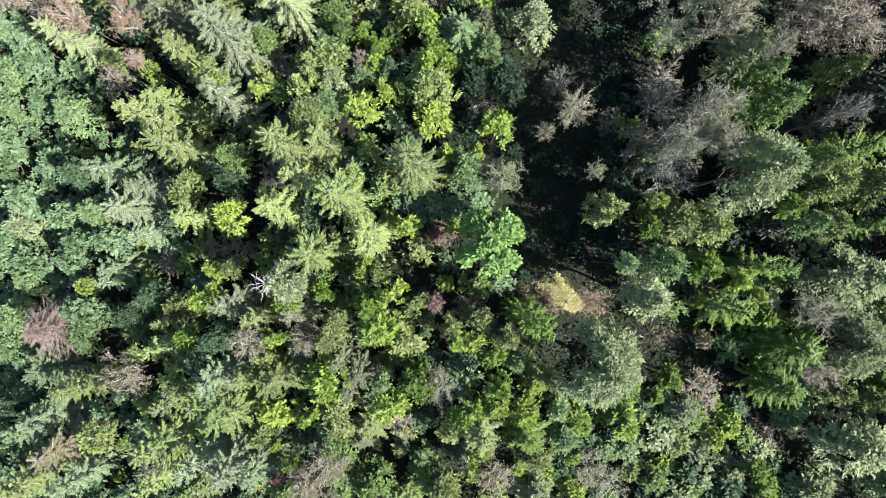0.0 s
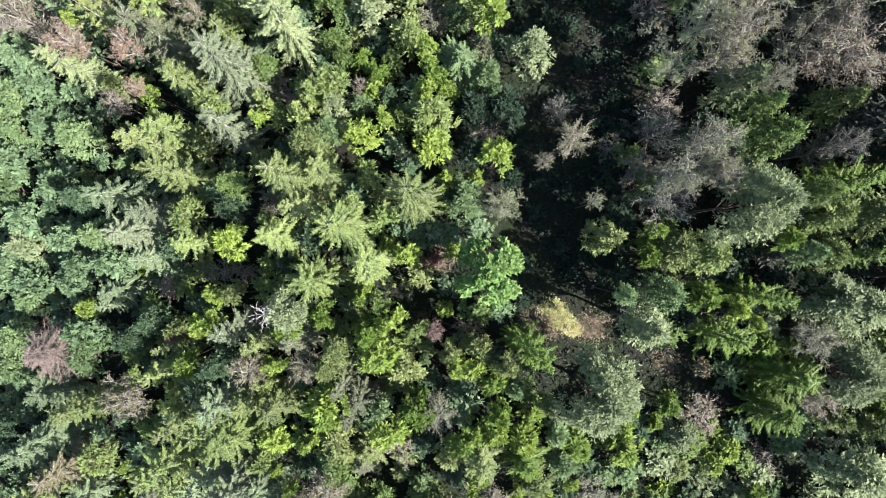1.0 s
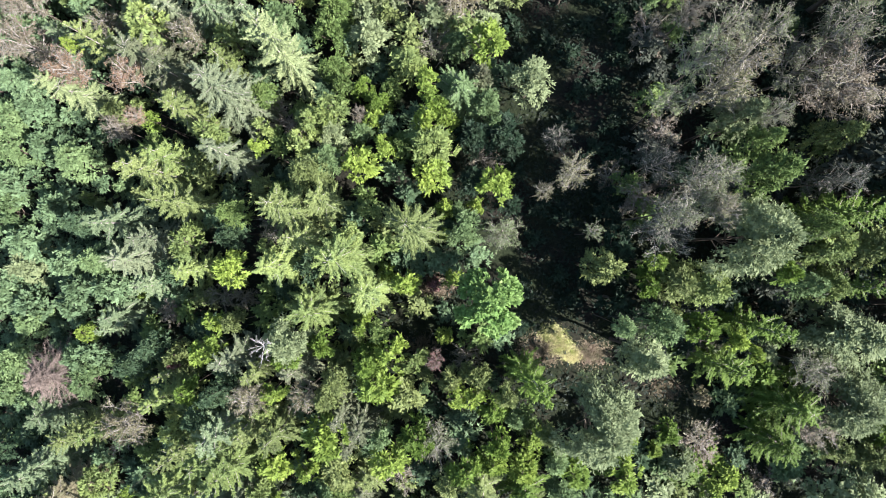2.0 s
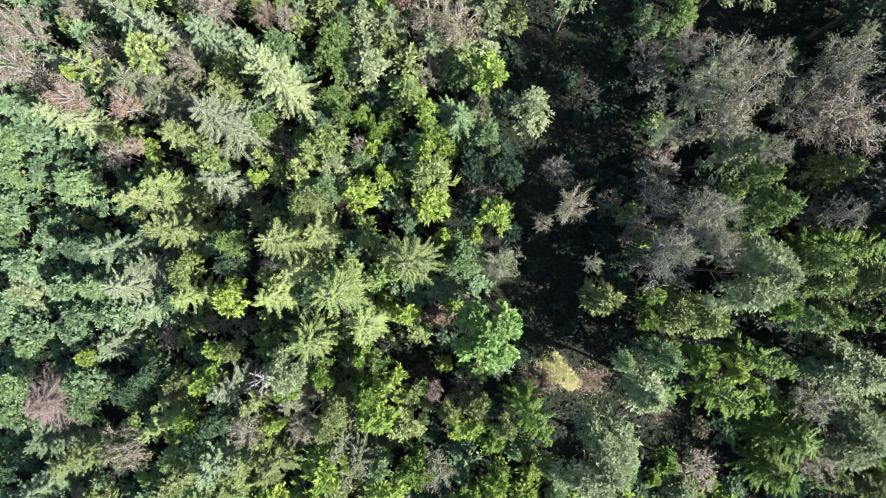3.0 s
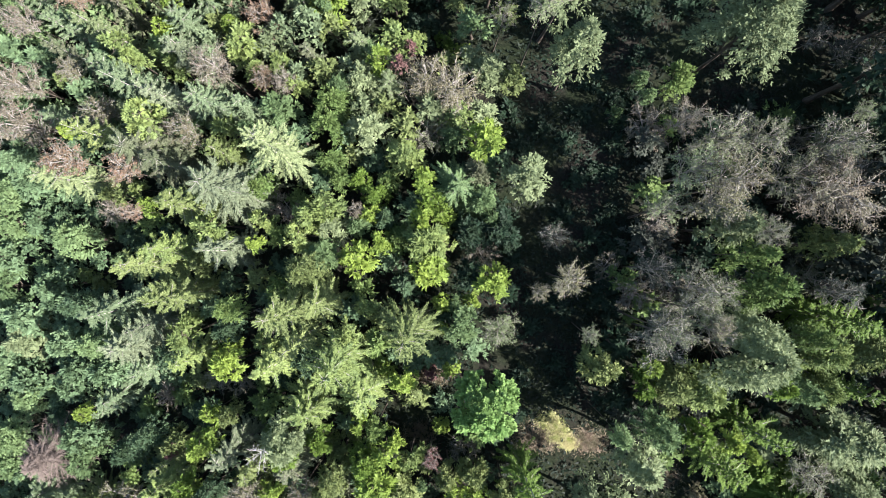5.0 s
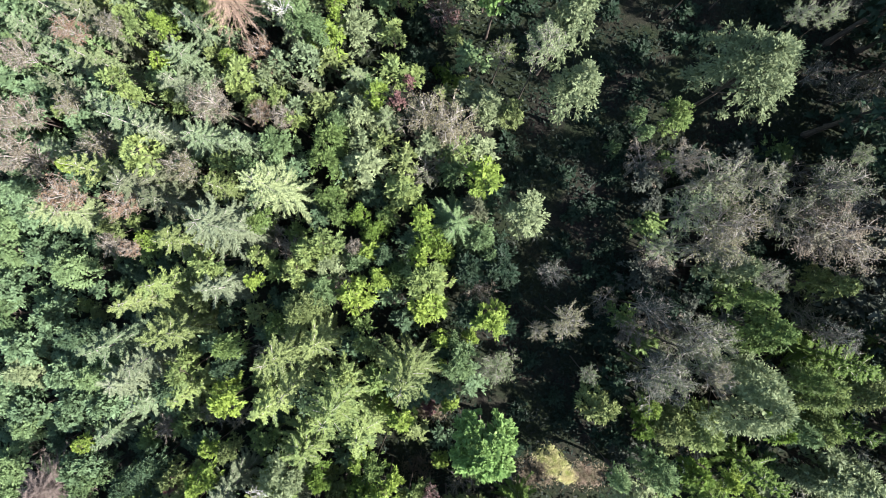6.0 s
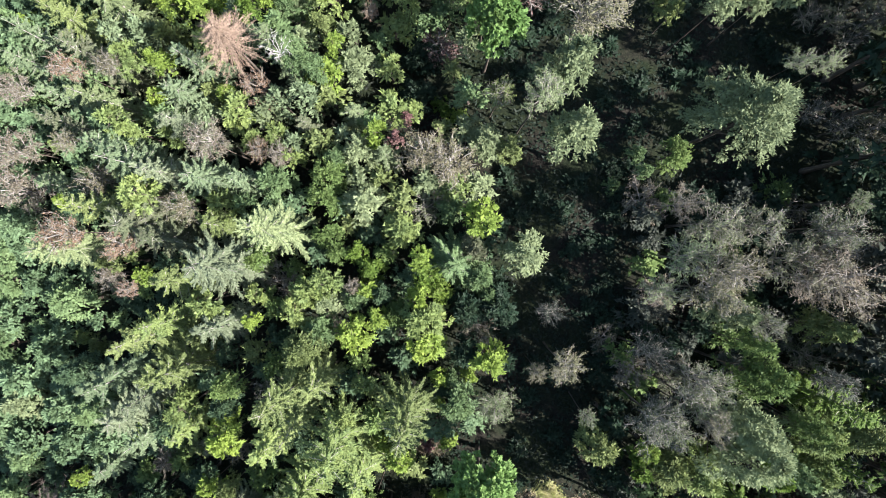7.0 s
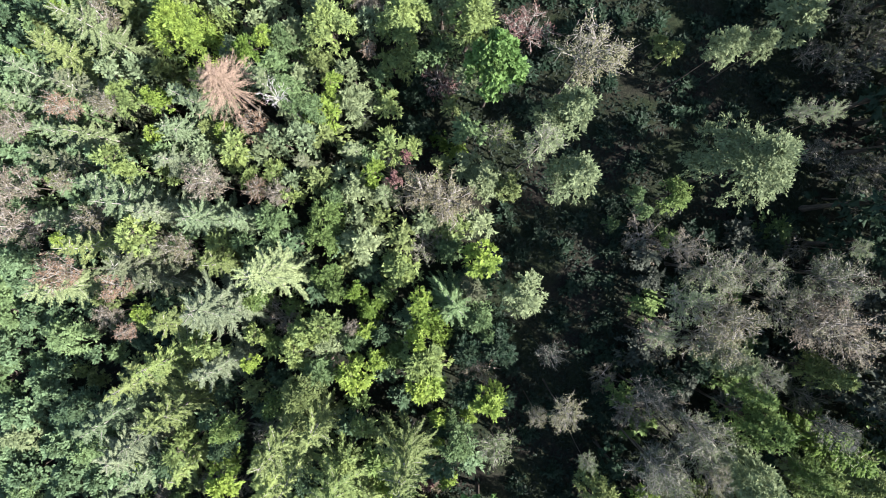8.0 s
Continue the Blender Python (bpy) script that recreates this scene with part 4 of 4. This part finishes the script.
def roof(x, y):
    """The height of the tree tops round a place."""
    near = sorted(((x - a) ** 2 + (y - b) ** 2 + 1.0, t) for a, b, t in heroes)[:6]
    return sum(t / d for d, t in near) / sum(1 / d for d, t in near)


def free(x, y, room):
    return all((x - a) ** 2 + (y - b) ** 2 > (0.7 * r + room) ** 2 for a, b, r, t in planted)


def fill_tree(x, y, top, radius, tint):
    tall = top - ground_z(x, y)
    size = "small" if tall < 5 else "middling"
    return plant("understory_tree" if tall < 5 else "shaded_tree" if tall < 13 else "tall_broadleaf_tree", ("tall added leafy" if tall > 13 else size + " understory") + " tree with " + TINTS[tint] + " leaves between taller crowns", "tree", (FILL_TALL if tall > 13 else FILL)[rng.integers(0, 2)], x, y, top, radius, LEAF[tint], BARK, stretch=2.8 if tall > 13 else 2.0)


CLEARINGS = ((11.6, -4.6, 3.2), (14.6, -5.8, 2.6), (17.5, -7.2, 2.8), (20.5, -8.8, 3.4), (24.5, -11.0, 3.2), (28.0, -12.5, 2.4), (-0.8, 1.4, 1.9), (4.0, 0.5, 3.4), (-2.0, -5.0, 1.6), (-40.0, -8.5, 5.0))


def in_view(x, y):
    return -63 < x < 45 and -33 < y < 55


filled = 0
for room, count in ((1.5, 1800), (1.0, 2600), (0.6, 2600)):
    for _ in range(count):
        x, y = rng.uniform(-63, 45), rng.uniform(-33, 55)
        if any((x - a) ** 2 + (y - b) ** 2 < r * r for a, b, r in CLEARINGS):
            continue
        if not in_view(x, y) or not free(x, y, room - (0.8 if 15 < x < 36 and y < 30 else 0.3 if x < 5 else 0)):
            continue
        g = ground_z(x, y)
        up = max(roof(x, y) - g, 5.0)
        open_lane = 6 < x < (19.5 if y > 13 else 16) and y > -3 or 16 <= x < 36.5 and y > 27
        light_wood = x < 8 and y > 26
        # edge trees, mostly out of view, are added tall to shade the lane
        edge = x > (36.5 if y > 8 else 41)
        if open_lane and rng.random() < 0.75:
            continue
        part_up = (rng.uniform(22.5, 26.5) if y > 27 else rng.uniform(15, 19) if y > 8 else rng.uniform(18, 21) if y > -6 else rng.uniform(9, 12)) / up if edge else rng.uniform(0.04, 0.12) if open_lane else rng.uniform(0.15, 0.3) if -39 < x < -29 and 9 < y < 18 else rng.uniform(0.2, 0.45) if x > 14 and y > 8 else rng.uniform(0.35, 0.7) if x > 14 else rng.uniform(0.62, 0.95) if light_wood else rng.uniform(0.4, 0.72) if y > 3 else rng.uniform(0.35, 0.62)
        pick = rng.random()
        # gap trees get dark, teal or dusk leaves where shade falls
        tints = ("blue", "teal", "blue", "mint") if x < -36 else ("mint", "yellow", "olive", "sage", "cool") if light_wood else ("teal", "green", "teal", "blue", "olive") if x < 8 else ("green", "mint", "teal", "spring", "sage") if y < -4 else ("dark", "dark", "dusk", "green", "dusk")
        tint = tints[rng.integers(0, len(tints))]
        if pick < (0.2 if x > 0 and y < -6 else 0.06) and not open_lane and -50 < x < 36 and not (x > 12 and y > 8):
            young_fir(x, y, g + part_up * up, rng.uniform(1.0, 1.5), ("yellow", "lime", "olive")[rng.integers(0, 3)])
        elif pick < 0.13 and -36 < x < 36 and not open_lane:
            sparse(x, y, g + part_up * up, rng.uniform(1.4, 2.2), ("ash", "brown", "pink")[rng.integers(0, 3)])
        else:
            filled += 1
            # lane trees: their dark leaves stand in for the lane's shade
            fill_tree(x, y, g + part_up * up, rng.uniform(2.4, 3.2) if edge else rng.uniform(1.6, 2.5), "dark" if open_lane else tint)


def surrounding_woods():
    """The wood goes on past the planted part, as one joined mass of crowns and trunks."""
    pieces, kept, wood = [], [], []
    for _ in range(5000):
        x, y = rng.uniform(-95, 85), rng.uniform(-65, 95)
        if in_view(x, y) or any((x - a) ** 2 + (y - b) ** 2 < (7 if 30 < x < 52 else 16) for a, b in kept):
            continue
        kept.append((x, y))
        g = ground_z(x, y)
        # unseen trees at x > 30 are added tall and dense to cast shade
        high = (rng.uniform(23, 27) if x > 30 and y > 5 else rng.uniform(8, 13) if x < -30 else rng.uniform(11, 17))
        radius = rng.uniform(2.0, 3.0)
        leafage, _ = clump_crown(radius, high, high * (0.97 if 30 < x < 55 else 0.75), 36, 400 if 30 < x < 58 else 260, 0.52, 0.8)
        for v, f in leafage:
            pieces.append((v + np.array([x, y, g]), f))
            wood.extend([0] * len(f))
        tv, tf = tube([(x, y, g - 0.5), (x, y, g + high * 0.5), (x, y, g + high * 0.9)], (0.22, 0.14, 0.03), 4)
        pieces.append((tv, tf))
        wood.extend([1] * len(tf))
    me = joined("surrounding_woods", pieces)
    me.materials.clear()
    me.materials.append(LEAF["olive"])
    me.materials.append(BARK)
    me.polygons.foreach_set("material_index", wood)
    return tagged(new("surrounding_woods", me), "dense mixed forest of green crowns continuing all around, added out of view", "forest", kind="stuff")


surrounding_woods()


def undergrowth():
    """Ferns, seedlings and low leaves strewn over the forest floor, near black for the shade there."""
    n = 76000
    x, y = rng.uniform(-60, 45, n), rng.uniform(-31, 55, n)
    keep = np.array([noise.noise((a * 0.22, b * 0.22, 0.0)) + 0.5 * noise.noise((a * 0.8, b * 0.8, 5.0)) > -0.32 for a, b in zip(x, y)])
    for a, b, r in CLEARINGS[:2]:
        keep &= (x - a) ** 2 + (y - b) ** 2 > (r * rng.uniform(0.3, 1.0, n)) ** 2
    x, y = x[keep], y[keep]
    z = np.array([ground_z(a, b) for a, b in zip(x, y)]) + rng.uniform(0.02, 0.5, len(x))
    n = len(x)
    along = unit(np.stack([rng.normal(0, 1, n), rng.normal(0, 1, n), rng.uniform(-0.1, 0.6, n)], 1))
    side = unit(np.cross(along, np.array([0, 0, 1.0]) + rng.normal(0, 0.3, (n, 3))))
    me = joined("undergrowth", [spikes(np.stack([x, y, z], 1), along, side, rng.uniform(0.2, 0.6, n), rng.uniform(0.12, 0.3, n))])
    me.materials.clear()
    me.materials.append(LEAF["shaded_undergrowth"])
    return tagged(new("undergrowth", me), "low green ferns and seedlings, darkened for shade, over the forest floor", "undergrowth", kind="stuff")


undergrowth()


def dry_grass(x0, y0, radius, count, height, mat, label):
    """Blades of dead grass and brush on an open patch."""
    a, r = rng.uniform(0, 2 * math.pi, count), radius * 0.62 * np.abs(rng.normal(0, 1, count)) ** 0.8
    x, y = x0 + r * np.cos(a), y0 + 0.75 * r * np.sin(a)
    foot = np.stack([x, y, [ground_z(p, q) + 0.02 for p, q in zip(x, y)]], 1)
    way = unit(np.stack([rng.normal(0, 0.8, count), rng.normal(0, 0.8, count), rng.uniform(0.0, 0.6, count)], 1))
    side = unit(np.cross(way, rng.normal(0, 1, (count, 3))))
    me = joined("dry_grass", [spikes(foot, way, side, rng.uniform(0.4, 1.0, count) * height, rng.uniform(0.03, 0.09, count))])
    me.materials.clear()
    me.materials.append(mat)
    return tagged(new("dry_grass", me), label, "grass", kind="stuff")


STRAW = leaf_material("dead_grass", (0.5, 0.47, 0.27), (0.34, 0.38, 0.14), 0.25, 0.9)
BRUSH = leaf_material("dry_brush", (0.19, 0.155, 0.115), (0.15, 0.14, 0.09), 0.2, 0.9)
dry_grass(11.2, -3.4, 1.1, 5000, 0.45, STRAW, "yellow-green grass at the edge of a small clearing")
dry_grass(12.0, -4.7, 1.2, 7000, 0.45, STRAW, "pale straw-coloured dead grass in a small sunlit clearing")
dry_grass(13.2, -5.6, 0.9, 3500, 0.45, STRAW, "pale straw-coloured dead grass in a small sunlit clearing")
dry_grass(10.2, -5.2, 2.1, 8000, 0.45, BRUSH, "pinkish brown dry brush beside the clearing")
dry_grass(15.2, -5.4, 1.8, 4000, 0.45, BRUSH, "pinkish brown dry brush beside the clearing")
dry_grass(-0.8, 1.4, 1.9, 2200, 1.2, BRUSH, "reddish dry brush in a gap between crowns")
dry_grass(-2.0, -5.0, 1.6, 1600, 1.0, BRUSH, "reddish dry brush in a gap between crowns")
dry_grass(22.5, -8.8, 1.6, 1800, 0.5, BRUSH, "brown dry brush on shaded soil")
